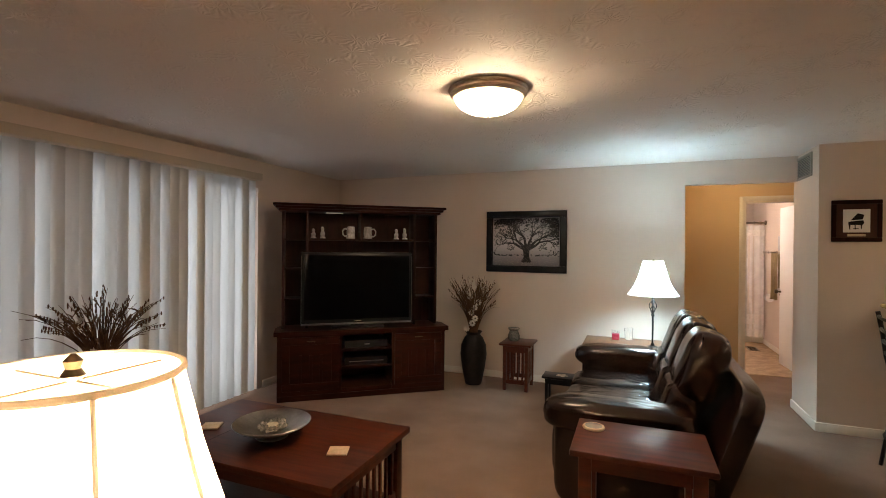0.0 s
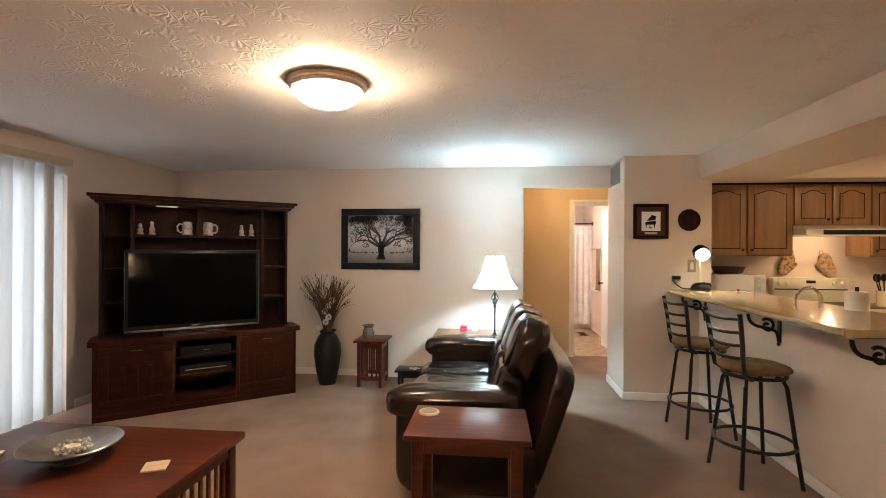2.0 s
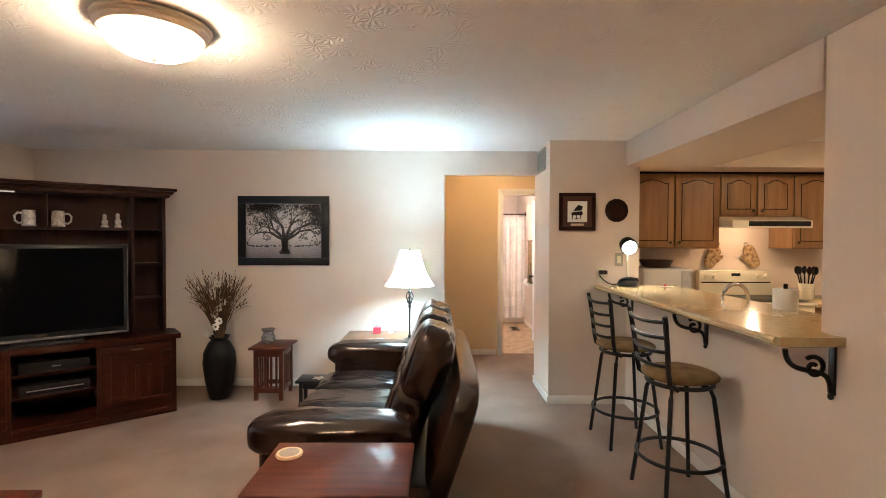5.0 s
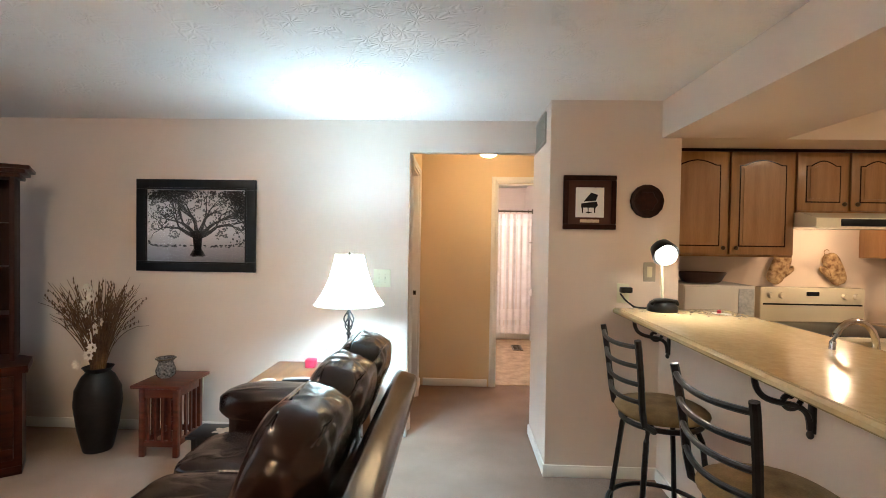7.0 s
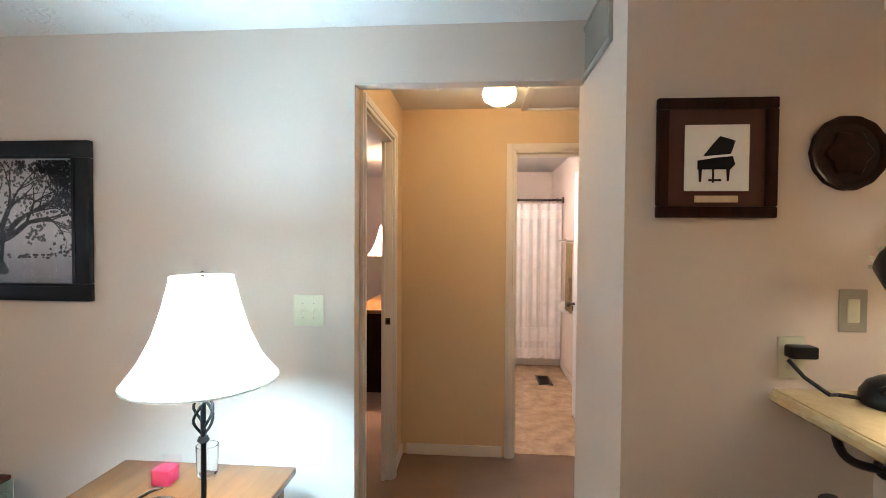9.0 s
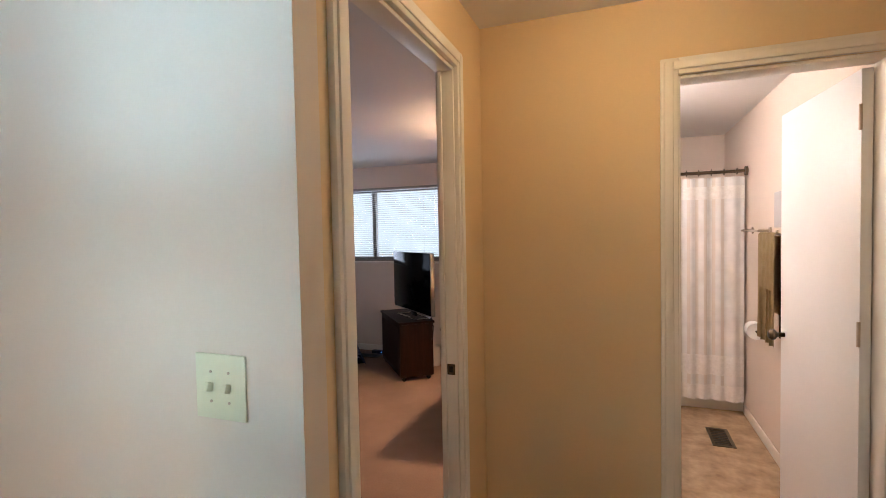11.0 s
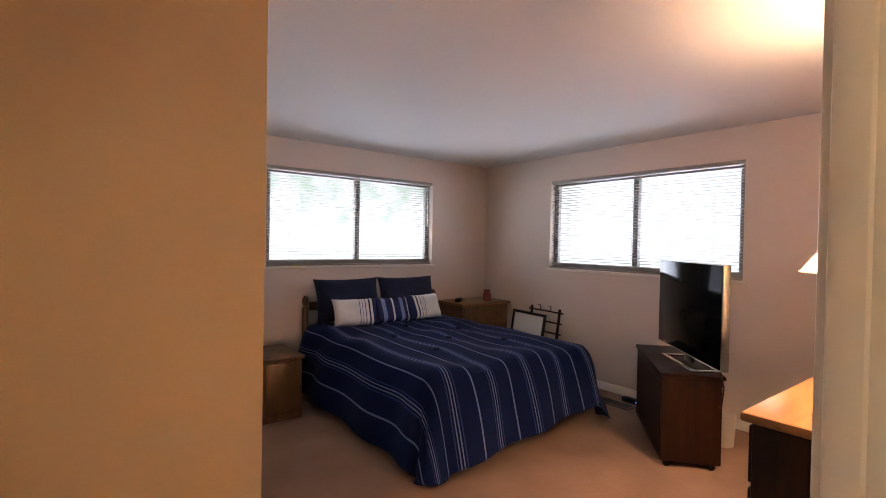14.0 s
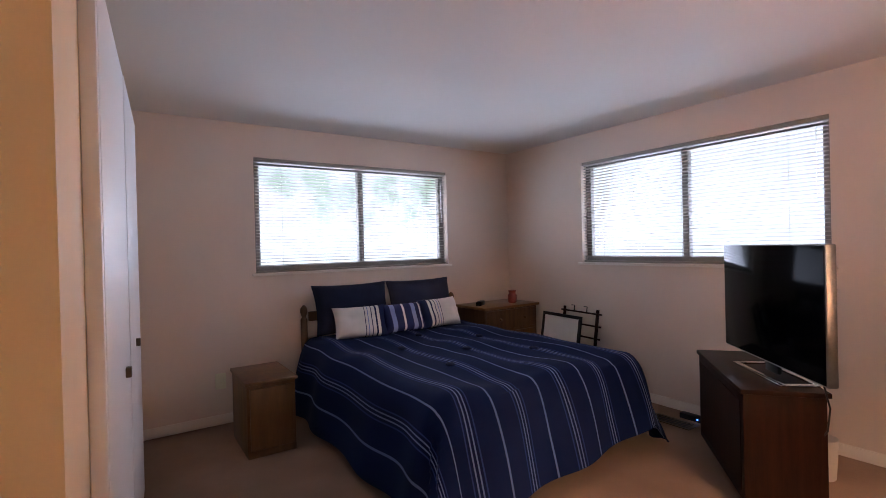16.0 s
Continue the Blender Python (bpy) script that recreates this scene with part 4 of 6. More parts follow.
def slat_table(name, m, w, d, h, top, material, label, legs=0.05, slats=0, sides="x", curve=0.0):
    """A mission-style table: top, four legs, aprons, low rails and upright slats at two ends."""
    t = thing(name, m, label, "table")
    part("tabletop", boxes((0, 0, h - top, w, d, h), r=0.006), material, t)
    o = 0.035
    for x in (o, w - o - legs):
        for y in (o, d - o - legs):
            part("leg", boxes((x, y, 0, x + legs, y + legs, h - top), r=0.004), material, t)
    a = 0.07 if h > 0.4 else 0.05
    for y in (o + 0.008, d - o - 0.026):
        part("apron", boxes((o + legs, y, h - top - a, w - o - legs, y + 0.018, h - top - 0.0005), r=0.002), material, t)
    for x in (o + 0.008, w - o - 0.026):
        part("apron", boxes((x, o + legs, h - top - a, x + 0.018, d - o - legs, h - top - 0.0005), r=0.002), material, t)
        if slats:
            part("rail", boxes((x, o + legs, 0.07, x + 0.018, d - o - legs, 0.11), r=0.002), material, t)
            n = slats
            run = d - 2 * (o + legs)
            for k in range(n):
                y = o + legs + run * (k + 0.5) / n
                part("slat", boxes((x + 0.003, y - 0.011, 0.11, x + 0.015, y + 0.011, h - top - a), r=0.0015), material, t)
    return t


ct = slat_table("coffee_table", pose(-2.29, 1.48, 0), 1.26, 0.77, 0.45, 0.035, CHERRY, "cherry coffee table with slatted ends", 0.06, 9)
part("shelf", boxes((0.1, 0.1, 0.075, 1.16, 0.67, 0.095), r=0.003), CHERRY, ct)
part("leaf_joint", boxes((0.36, 0.001, 0.4495, 0.363, 0.769, 0.4506)), DARKWOOD, ct)
bw = thing("footed_bowl", pose(-1.66, 1.83, 0.45), "wide pewter footed dish holding a glass candle ring", "bowl")
part("dish", lathe(bmesh.new(), [(0.028, 0.032), (0.07, 0.034), (0.14, 0.05), (0.19, 0.075), (0.202, 0.083), (0.205, 0.080), (0.19, 0.068), (0.14, 0.043), (0.07, 0.028), (0.03, 0.026)], seg=56, cap=False), PEWTER, bw)
part("foot", lathe(bmesh.new(), [(0.085, 0.0), (0.088, 0.006), (0.06, 0.016), (0.03, 0.024), (0.028, 0.033)], seg=40), PEWTER, bw)
CUTGLASS = mat("cut_glass", (0.55, 0.53, 0.48), (0.35, 0.33, 0.30), 60, 0.08, coat=0.8)
rg = random.Random(5)
for k in range(26):
    a = 2 * math.pi * k / 26
    r = 0.055 + 0.012 * (k % 2)
    gr = bmesh.new()
    bmesh.ops.create_icosphere(gr, subdivisions=1, radius=rg.uniform(0.011, 0.016), matrix=Matrix.Translation((r * math.cos(a), r * math.sin(a), 0.052 + 0.008 * (k % 3))))
    part("glass_bead", gr, CUTGLASS, bw)
part("candle", lathe(bmesh.new(), [(0.032, 0.036), (0.034, 0.06), (0.03, 0.066), (0.005, 0.064)], seg=24), mat("cream_wax", (0.66, 0.60, 0.46), (0.6, 0.54, 0.4), 9, 0.4), bw)
for x, y, a in ((-1.215, 1.80, 24), (-2.07, 1.80, 28)):
    solo("coaster", boxes((-0.05, -0.05, 0, 0.05, 0.05, 0.009), r=0.002), STONE, "square cream stone coaster on the coffee table", "coaster", pose(x, y, 0.45, 0, 0, a), "coasters")

et = slat_table("end_table", pose(-0.10, 1.92, 0), 0.58, 0.43, 0.60, 0.028, CHERRY, "cherry end table at the sofa arm", 0.055, 0)
co = thing("coaster", pose(-0.02, 2.23, 0.60), "round stone coaster with a blue-grey centre", "coaster")
part("rim", lathe(bmesh.new(), [(0.052, 0), (0.054, 0.004), (0.05, 0.011), (0.042, 0.011)], seg=32), STONE, co)
part("inlay", lathe(bmesh.new(), [(0.041, 0.0112), (0.02, 0.0122)], seg=32), mat("slate_inlay", (0.22, 0.22, 0.22), (0.3, 0.28, 0.24), 30, 0.7), co)


def wrinkle(bm, depth, seed):
    """Fine creases that run across a stuffed leather cushion, deeper near its long sides."""
    bm.normal_update()
    for v in bm.verts:
        p = v.co
        a = noise.noise(Vector((p.x * 9 + seed, p.y * 34 + 2 * math.sin(9 * p.z), p.z * 7)))
        b = noise.noise(Vector((p.x * 5, p.y * 8, p.z * 6 + seed * 3)))
        v.co = p + v.normal * depth * (0.8 * a + 0.55 * b)
    return bm


def sofa():
    s = thing("sofa", pose(0, 0, 0), "dark brown leather reclining sofa with plump cushions", "sofa")
    yn, yf = 2.46, 4.34
    part("base", boxes((-0.20, yn + 0.04, 0.03, 0.56, yf - 0.04, 0.33), r=0.04), LEATHER, s)
    for y in (yn, yf - 0.27):
        a = bmesh.new()
        cushion(a, (0.10, y + 0.135, 0.335), (0.72, 0.225, 0.60), 6.0, 16)
        part("arm", a, LEATHER, s)
        c = bmesh.new()
        cushion(c, (0.08, y + 0.135, 0.545), (0.80, 0.27, 0.20), 3.4, 28, ripple=0.02)
        part("arm_pad", wrinkle(c, 0.006, y), LEATHER, s)
    run = (yf - yn - 0.54) / 3
    for k in range(3):
        y = yn + 0.27 + run * (k + 0.5)
        c = bmesh.new()
        cushion(c, (0.06, y, 0.36), (0.74, run * 1.01, 0.20), 4.0, 30, ripple=0.04)
        part("seat_cushion", wrinkle(c, 0.010, k + 9), LEATHER, s)
        c = bmesh.new()
        cushion(c, (-0.25, y, 0.24), (0.13, run * 0.99, 0.36), 3.6, 16, ripple=0.03)
        part("footrest", c, LEATHER, s)
        lean = pose(0.47, y, 0.66, 0, 20, 0)
        c = cushion(bmesh.new(), (-0.02, 0, -0.13), (0.23, run * 1.0, 0.34), 4.0, 26, ripple=0.05)
        part("back_cushion", wrinkle(c, 0.007, k), LEATHER, s, at=lean)
        c = cushion(bmesh.new(), (0.0, 0, 0.14), (0.24, run * 1.03, 0.45), 3.4, 32, ripple=0.03)
        hr = part("head_cushion", wrinkle(c, 0.008, k + 5), LEATHER, s, at=lean)
        for x in (-0.07, 0.07):
            part("seam", tube(bmesh.new(), [(x, (q / 10 - 0.5) * run * 0.86, 0.14 + 0.225 * (1 - abs(2 * q / 10 - 1) ** 3.4 * 0.30 - abs(x / 0.12) ** 3.4) ** (1 / 3.4)) for q in range(11)], 0.0032, 6), LEATHER, hr)
    part("back_shell", cushion(bmesh.new(), (0.10, 0, -0.04), (0.15, yf - yn - 0.12, 0.78), 7.0, 20), LEATHER, s, at=pose(0.535, (yn + yf) / 2, 0.47, 0, 19, 0))
    return s


sofa()

lt = slat_table("side_table", pose(-0.29, 4.36, 0), 0.72, 0.60, 0.58, 0.03, AMBER, "honey brown side table behind the sofa arm", 0.05, 0)
SHADE_P = [(0.213, 0.0), (0.211, 0.010), (0.165, 0.074), (0.130, 0.148), (0.106, 0.226), (0.087, 0.306), (0.085, 0.313)]


def bell_lamp(m, base_h, label, iron=True):
    """A table lamp: foot, twisted cage stem and a scalloped bell shade."""
    l = thing("table_lamp", m, label, "lamp")
    part("foot", lathe(bmesh.new(), [(0.075, 0), (0.078, 0.008), (0.05, 0.02), (0.018, 0.03), (0.012, 0.05)], seg=32), IRON, l)
    part("stem", rod(bmesh.new(), (0, 0, 0.045), (0, 0, base_h + 0.02), 0.008), IRON, l)
    cage = bmesh.new()
    c0, c1 = base_h - 0.17, base_h - 0.03
    for k in range(4):
        tube(cage, [(0.032 * math.sin(math.pi * j / 12) * math.cos(k * math.pi / 2 + j * 0.22), 0.032 * math.sin(math.pi * j / 12) * math.sin(k * math.pi / 2 + j * 0.22), c0 + (c1 - c0) * j / 12) for j in range(13)], 0.0045, 6)
    part("twisted_cage", cage, IRON, l)
    part("collar", lathe(bmesh.new(), [(0.012, c0 - 0.02), (0.018, c0 - 0.012), (0.012, c0)], seg=16), IRON, l)
    sh = part("shade", lathe(bmesh.new(), [(r, z + base_h) for r, z in SHADE_P], seg=64, cap=False, wave=0.008, lobes=8), SHADE, l, "cream bell-shaped cloth shade, lit")
    for r, z in ((0.214, 0.004), (0.087, 0.311)):
        part("shade_trim", tube(bmesh.new(), [(r * math.cos(a * math.pi / 24), r * math.sin(a * math.pi / 24), z + base_h) for a in range(48)], 0.0035, 6, closed=True), SHADE, sh)
    for k in range(8):
        a = 2 * math.pi * (k + 0.5) / 8
        part("rib", tube(bmesh.new(), [((r + 0.0015) * math.cos(a), (r + 0.0015) * math.sin(a), z + base_h) for r, z in SHADE_P], 0.0022, 5), SHADE, sh)
    part("finial", lathe(bmesh.new(), [(0.006, base_h + 0.305), (0.010, base_h + 0.310), (0.006, base_h + 0.316), (0.008, base_h + 0.323), (0.002, base_h + 0.329)], seg=16), BRONZE, l)
    part("spider", rod(rod(bmesh.new(), (-0.085, 0, base_h + 0.305), (0.085, 0, base_h + 0.305), 0.0012, seg=6), (0, -0.085, base_h + 0.305), (0, 0.085, base_h + 0.305), 0.0012, seg=6), BRONZE, l)
    return l


bell_lamp(pose(0.324, 4.50, 0.58), 0.485, "black iron table lamp, cream bell shade, lit cool white")
bell_lamp(pose(-0.309, 0.050, 0.60), 0.455, "table lamp with cream bell shade, brightly lit beside the window")
slat_table("lamp_table", pose(-0.62, -0.25, 0), 0.58, 0.58, 0.60, 0.03, CHERRY, "cherry lamp table standing by the window", 0.05, 0)
cj = thing("jar_candle", pose(0.0, 4.79, 0.58), "red candle in a square glass jar on the side table", "candle")
part("wax", boxes((-0.034, -0.034, 0.006, 0.034, 0.034, 0.065), r=0.006), PINK, cj)
part("jar", boxes((-0.04, -0.04, 0, 0.04, 0.04, 0.005), (-0.04, -0.04, 0.005, -0.036, 0.04, 0.095), (0.036, -0.04, 0.005, 0.04, 0.04, 0.095), (-0.036, -0.04, 0.005, 0.036, -0.036, 0.095), (-0.036, 0.036, 0.005, 0.036, 0.04, 0.095)), GLASS, cj)
gj = thing("glass_tumbler", pose(0.12, 4.86, 0.58), "clear ribbed glass holder on the side table", "glass")
part("glass", lathe(bmesh.new(), [(0.03, 0.0), (0.036, 0.01), (0.04, 0.12), (0.037, 0.12), (0.033, 0.012)], seg=24, cap=False, wave=0.02, lobes=12), CLEAR, gj)
co2 = thing("coaster", pose(-0.17, 4.45, 0.58), "round stone coaster with a blue-grey centre", "coaster")
part("rim", lathe(bmesh.new(), [(0.052, 0), (0.054, 0.004), (0.05, 0.011), (0.042, 0.011)], seg=32), STONE, co2)
part("inlay", lathe(bmesh.new(), [(0.041, 0.0112), (0.02, 0.0122)], seg=32), bpy.data.materials["slate_inlay"], co2)
rc = thing("remote_control", pose(0.02, 4.48, 0.58, 0, 0, 8), "slim grey remote control lying on the side table", "remote control")
part("body", boxes((-0.10, -0.024, 0, 0.10, 0.024, 0.02), r=0.007), BLACK, rc)
part("keypad", boxes((-0.09, -0.018, 0.0195, 0.085, 0.018, 0.0215), r=0.001), mat("keypad_grey", (0.35, 0.36, 0.38), (0.08, 0.08, 0.09), 160, 0.5), rc)

ps = slat_table("plant_stand", pose(-1.14, 4.59, 0), 0.335, 0.38, 0.49, 0.022, CHERRY, "small mission-style cherry stand with slatted sides", 0.035, 4)
for y in (0.043, 0.324):
    for k in range(4):
        part("slat", boxes((0.07 + 0.195 * (k + 0.5) / 4 - 0.009, y, 0.11, 0.07 + 0.195 * (k + 0.5) / 4 + 0.009, y + 0.012, 0.40)), CHERRY, ps)
    part("rail", boxes((0.07, y, 0.07, 0.265, y + 0.016, 0.11)), CHERRY, ps)
wj = thing("wax_warmer", pose(-1.03, 4.80, 0.49) @ Matrix.Scale(1.2, 4), "dark mosaic glass wax warmer on the stand", "wax warmer")
part("pot", lathe(bmesh.new(), [(0.035, 0), (0.05, 0.015), (0.054, 0.045), (0.042, 0.078), (0.038, 0.09), (0.05, 0.108), (0.053, 0.112), (0.046, 0.112), (0.034, 0.09)], seg=32, cap=False), mat("mosaic_glass", (0.24, 0.22, 0.20), (0.008, 0.007, 0.006), 90, 0.15, coat=0.6, detail=1.0), wj)
part("rim_band", tube(bmesh.new(), [(0.052 * math.cos(a * math.pi / 16), 0.052 * math.sin(a * math.pi / 16), 0.111) for a in range(32)], 0.004, 6, closed=True), BRONZE, wj)
ss = thing("step_stool", pose(-0.66, 4.40, 0), "small black wooden step stool with pale flower decoration", "stool")
part("top", boxes((0, 0, 0.225, 0.36, 0.22, 0.245), r=0.004), BLACK, ss)
for x in (0.03, 0.30):
    for y in (0.02, 0.17):
        part("leg", prism(bmesh.new(), [(x, y), (x + 0.03, y), (x + 0.03, y + 0.03), (x, y + 0.03)], 0, 0.225), BLACK, ss)
for y in (0.025, 0.18):
    part("apron", boxes((0.06, y, 0.17, 0.30, y + 0.015, 0.2245)), BLACK, ss)
part("painted_flower", lathe(bmesh.new(), [(0.05, 0.2452), (0.02, 0.2462)], 0.18, 0.11, 24, wave=0.3, lobes=5), PETAL, ss)


def dried_grass(m, h, spread, n, flowers, seed, label, vase_h):
    v = thing("floor_vase", m, label, "vase")
    k = vase_h / 0.56
    part("vase", lathe(bmesh.new(), [(0.085, 0), (0.090, 0.012), (0.122, 0.16 * k), (0.143, 0.32 * k), (0.135, 0.42 * k), (0.098, 0.50 * k), (0.070, 0.53 * k), (0.092, 0.56 * k), (0.095, 0.562 * k), (0.062, 0.53 * k), (0.07, 0.48 * k)], seg=40, cap=False), TERRA, v)
    g = random.Random(seed)
    me = []
    for q in range(n):
        a, out = g.uniform(0, 2 * math.pi), g.random() ** 0.8 * spread
        hh = h * g.uniform(0.62, 1.0)
        droop = g.uniform(0.0, 0.14) * (out / spread)
        pts = []
        for j in range(8):
            t = j / 7
            rr = 0.035 + out * t ** 1.7 + 0.03 * math.sin(3 * t + q) * t
            pts.append((rr * math.cos(a + 0.25 * math.sin(q) * t), rr * math.sin(a + 0.25 * math.sin(q) * t), vase_h * 0.93 + hh * t - droop * t ** 4))
        bm = tube(bmesh.new(), pts, [0.0042 * (1 - 0.7 * j / 7) for j in range(8)], 5)
        if q % 3 == 0:
            for j in range(7):
                p = Vector(pts[7]) - (Vector(pts[7]) - Vector(pts[5])) * j / 7
                bmesh.ops.create_icosphere(bm, subdivisions=1, radius=0.006, matrix=Matrix.Translation(p + Vector((g.uniform(-.008, .008), g.uniform(-.008, .008), 0))) @ Matrix.Diagonal((0.7, 0.7, 2.0, 1)))
        if q % 4 == 1:
            p, d = Vector(pts[5]), Vector((g.uniform(-1, 1), g.uniform(-1, 1), 0.7)).normalized()
            tube(bm, [p, p + d * 0.05, p + d * 0.10 - Vector((0, 0, 0.02))], [0.002, 0.005, 0.001], 4)
        part("stem", bm, STRAW, v)
    for q in range(flowers):
        a = g.uniform(-2.2, -0.9)
        rr, z = g.uniform(0.08, 0.15), vase_h + 0.05 + (h - 0.12) * q / max(flowers, 1)
        c = Vector((rr * math.cos(a) + 0.03, rr * math.sin(a), z))
        bm = bmesh.new()
        for j in range(8):
            t = 2 * math.pi * j / 8
            u = Vector((math.cos(t), -0.35, math.sin(t)))
            w = Vector((-math.sin(t), 0, math.cos(t)))
            bm.faces.new([bm.verts.new(c + o) for o in (u * 0.006, u * 0.022 + w * 0.012, u * 0.04, u * 0.022 - w * 0.012)])
        part("flower", bm, PETAL, v)
    return v


dried_grass(pose(-1.46, 4.73, 0), 0.68, 0.27, 170, 10, 3, "tall black vase of dried grasses with cream flowers", 0.57)
dried_grass(pose(-2.55, 1.50, 0), 0.44, 0.32, 110, 2, 8, "floor vase of dark dried grasses before the blinds", 0.86)


# ---- bar and kitchen ----
bar = solo("bar_counter", prism(bmesh.new(), [(1.985, 2.25), (2.259, 2.25), (2.259, 2.382), (2.66, 2.382), (2.66, 4.549), (1.985, 4.549)], 1.036, 1.075), LAMINATE, "glossy beige laminate bar top over the half wall", "counter")
part("edge_strip", tube(bmesh.new(), [(1.984, 2.27, 1.056), (1.984, 3.3, 1.056), (1.984, 4.54, 1.056)], 0.018, 8), LAMINATE, bar)


def bracket():
    b = thing("shelf_bracket", pose(2.26, 2.31, 0.80), "black scrolled iron bracket under the bar", "bracket", "bar brackets")
    part("plates", boxes((-0.012, -0.016, 0.02, -0.001, 0.016, 0.235), (-0.21, -0.016, 0.224, -0.012, 0.016, 0.235), r=0.002), IRON, b)
    part("scroll", tube(bmesh.new(), [(-0.012 - 0.19 * t + 0.028 * math.sin(6.0 * t), 0, 0.03 + 0.185 * t + 0.02 * math.sin(6.3 * t)) for t in [j / 16 for j in range(17)]], 0.011, 8), IRON, b)
    part("scroll", tube(bmesh.new(), [(-0.085 + (0.012 + 0.038 * t) * math.cos(7.5 * t + 1), 0, 0.135 + (0.012 + 0.038 * t) * math.sin(7.5 * t + 1)) for t in [j / 22 for j in range(23)]], 0.010, 8), IRON, b)
    part("finial", cushion(bmesh.new(), (-0.012, 0, 0.012), (0.022, 0.028, 0.03), 2, 8), IRON, b)
    return b


br = bracket()
for y in (3.26, 4.40):
    copy_thing(br, pose(2.26, y, 0.80))


def bar_stool(m):
    s = thing("bar_stool", m, "black metal bar stool with tan suede seat", "stool", "bar stools")
    seat = cushion(bmesh.new(), (0, 0, 0.705), (0.40, 0.40, 0.075), 2.3, 20)
    part("seat", seat, SUEDE, s)
    part("seat_ring", tube(bmesh.new(), [(0.175 * math.cos(a * math.pi / 20), 0.175 * math.sin(a * math.pi / 20), 0.662) for a in range(40)], 0.012, 8, closed=True), IRON, s)
    for a in (45, 135, 225, 315):
        c, q = math.cos(radians(a)), math.sin(radians(a))
        part("leg", tube(bmesh.new(), [(0.12 * c, 0.12 * q, 0.66), (0.158 * c, 0.158 * q, 0.645), (0.178 * c, 0.178 * q, 0.60), (0.225 * c, 0.225 * q, 0.25), (0.262 * c, 0.262 * q, 0.0)], 0.0125, 8), IRON, s)
    part("foot_ring", tube(bmesh.new(), [(0.228 * math.cos(a * math.pi / 24), 0.228 * math.sin(a * math.pi / 24), 0.235) for a in range(48)], 0.011, 8, closed=True), IRON, s)
    for y in (-0.165, 0.165):
        part("back_post", tube(bmesh.new(), [(-0.10, y * 0.9, 0.655), (-0.155, y, 0.69), (-0.168, y * 1.03, 0.76), (-0.182, y * 1.09, 0.90), (-0.200, y * 1.16, 1.03), (-0.207, y * 1.18, 1.065)], 0.0145, 8), IRON, s)
    for z in (0.79, 0.87, 0.95, 1.035):
        x = -0.168 - 0.033 * (z - 0.76) / 0.27
        half = 0.165 * (1.02 + 0.15 * (z - 0.76) / 0.275)
        part("back_rail", tube(bmesh.new(), [(x - 0.04 * (1 - u * u), half * u, z - 0.012 * (1 - u * u)) for u in [-1 + 0.2 * j for j in range(11)]], 0.0105, 8), IRON, s)
    return s


stool = bar_stool(pose(1.975, 3.04, 0, 0, 0, 5))
copy_thing(stool, pose(1.96, 3.80, 0, 0, 0, 4))

dl = thing("desk_lamp", pose(2.22, 4.42, 1.075), "small black desk lamp, lit, on the bar", "lamp")
part("base", lathe(bmesh.new(), [(0.082, 0), (0.087, 0.01), (0.085, 0.03), (0.070, 0.056), (0.045, 0.072), (0.02, 0.078)], seg=32), BLACK, dl)
part("handle", tube(bmesh.new(), [(-0.075, -0.03, 0.045), (-0.06, -0.05, 0.066), (0.0, -0.062, 0.074), (0.06, -0.05, 0.066), (0.075, -0.03, 0.045)], 0.010, 8), BLACK, dl)
part("base_rim", lathe(bmesh.new(), [(0.082, 0.0005), (0.084, 0.006), (0.082, 0.011)], seg=32), IVORY, dl)
part("neck", tube(bmesh.new(), [(0, 0, 0.06), (-0.005, 0.0, 0.18), (-0.012, -0.01, 0.30), (-0.012, -0.035, 0.375)], 0.008, 8), IVORY, dl)
hd = part("head", lathe(bmesh.new(), [(0.075, 0.0), (0.074, 0.02), (0.06, 0.075), (0.03, 0.10), (0.01, 0.104)], seg=32, cap=False), BLACK, dl, at=pose(-0.01, -0.06, 0.335, -52, -12, 0))
for q in range(10):
    part("vent_hole", rod(bmesh.new(), (0.052 * math.cos(q * 0.628), 0.052 * math.sin(q * 0.628), 0.086), (0.060 * math.cos(q * 0.628), 0.060 * math.sin(q * 0.628), 0.091), 0.006, seg=8), IVORY, hd)
part("bulb", cushion(bmesh.new(), (0, 0, 0.0), (0.12, 0.12, 0.10), 2, 14), BULB, hd, "glowing bulb")
part("cord", tube(bmesh.new(), [(-0.07, 0.02, 0.012), (-0.12, 0.05, 0.012), (-0.16, 0.02, 0.02), (-0.19, 0.07, 0.05), (-0.215, 0.10, 0.09)], 0.006, 6), BLACK, dl)
solo("shaker", lathe(bmesh.new(), [(0.010, 0.004), (0.012, 0.007), (0.011, 0.018), (0.006, 0.023)], seg=16), PINK, "tiny red cap on a white card on the bar", "cap", pose(2.52, 4.36, 1.0755))
solo("paper_card", boxes((-0.05, -0.03, 0, 0.05, 0.03, 0.004), r=0.001), PAPER, "small white paper card lying on the bar", "card", pose(2.53, 4.35, 1.0755, 0, 0, -30))


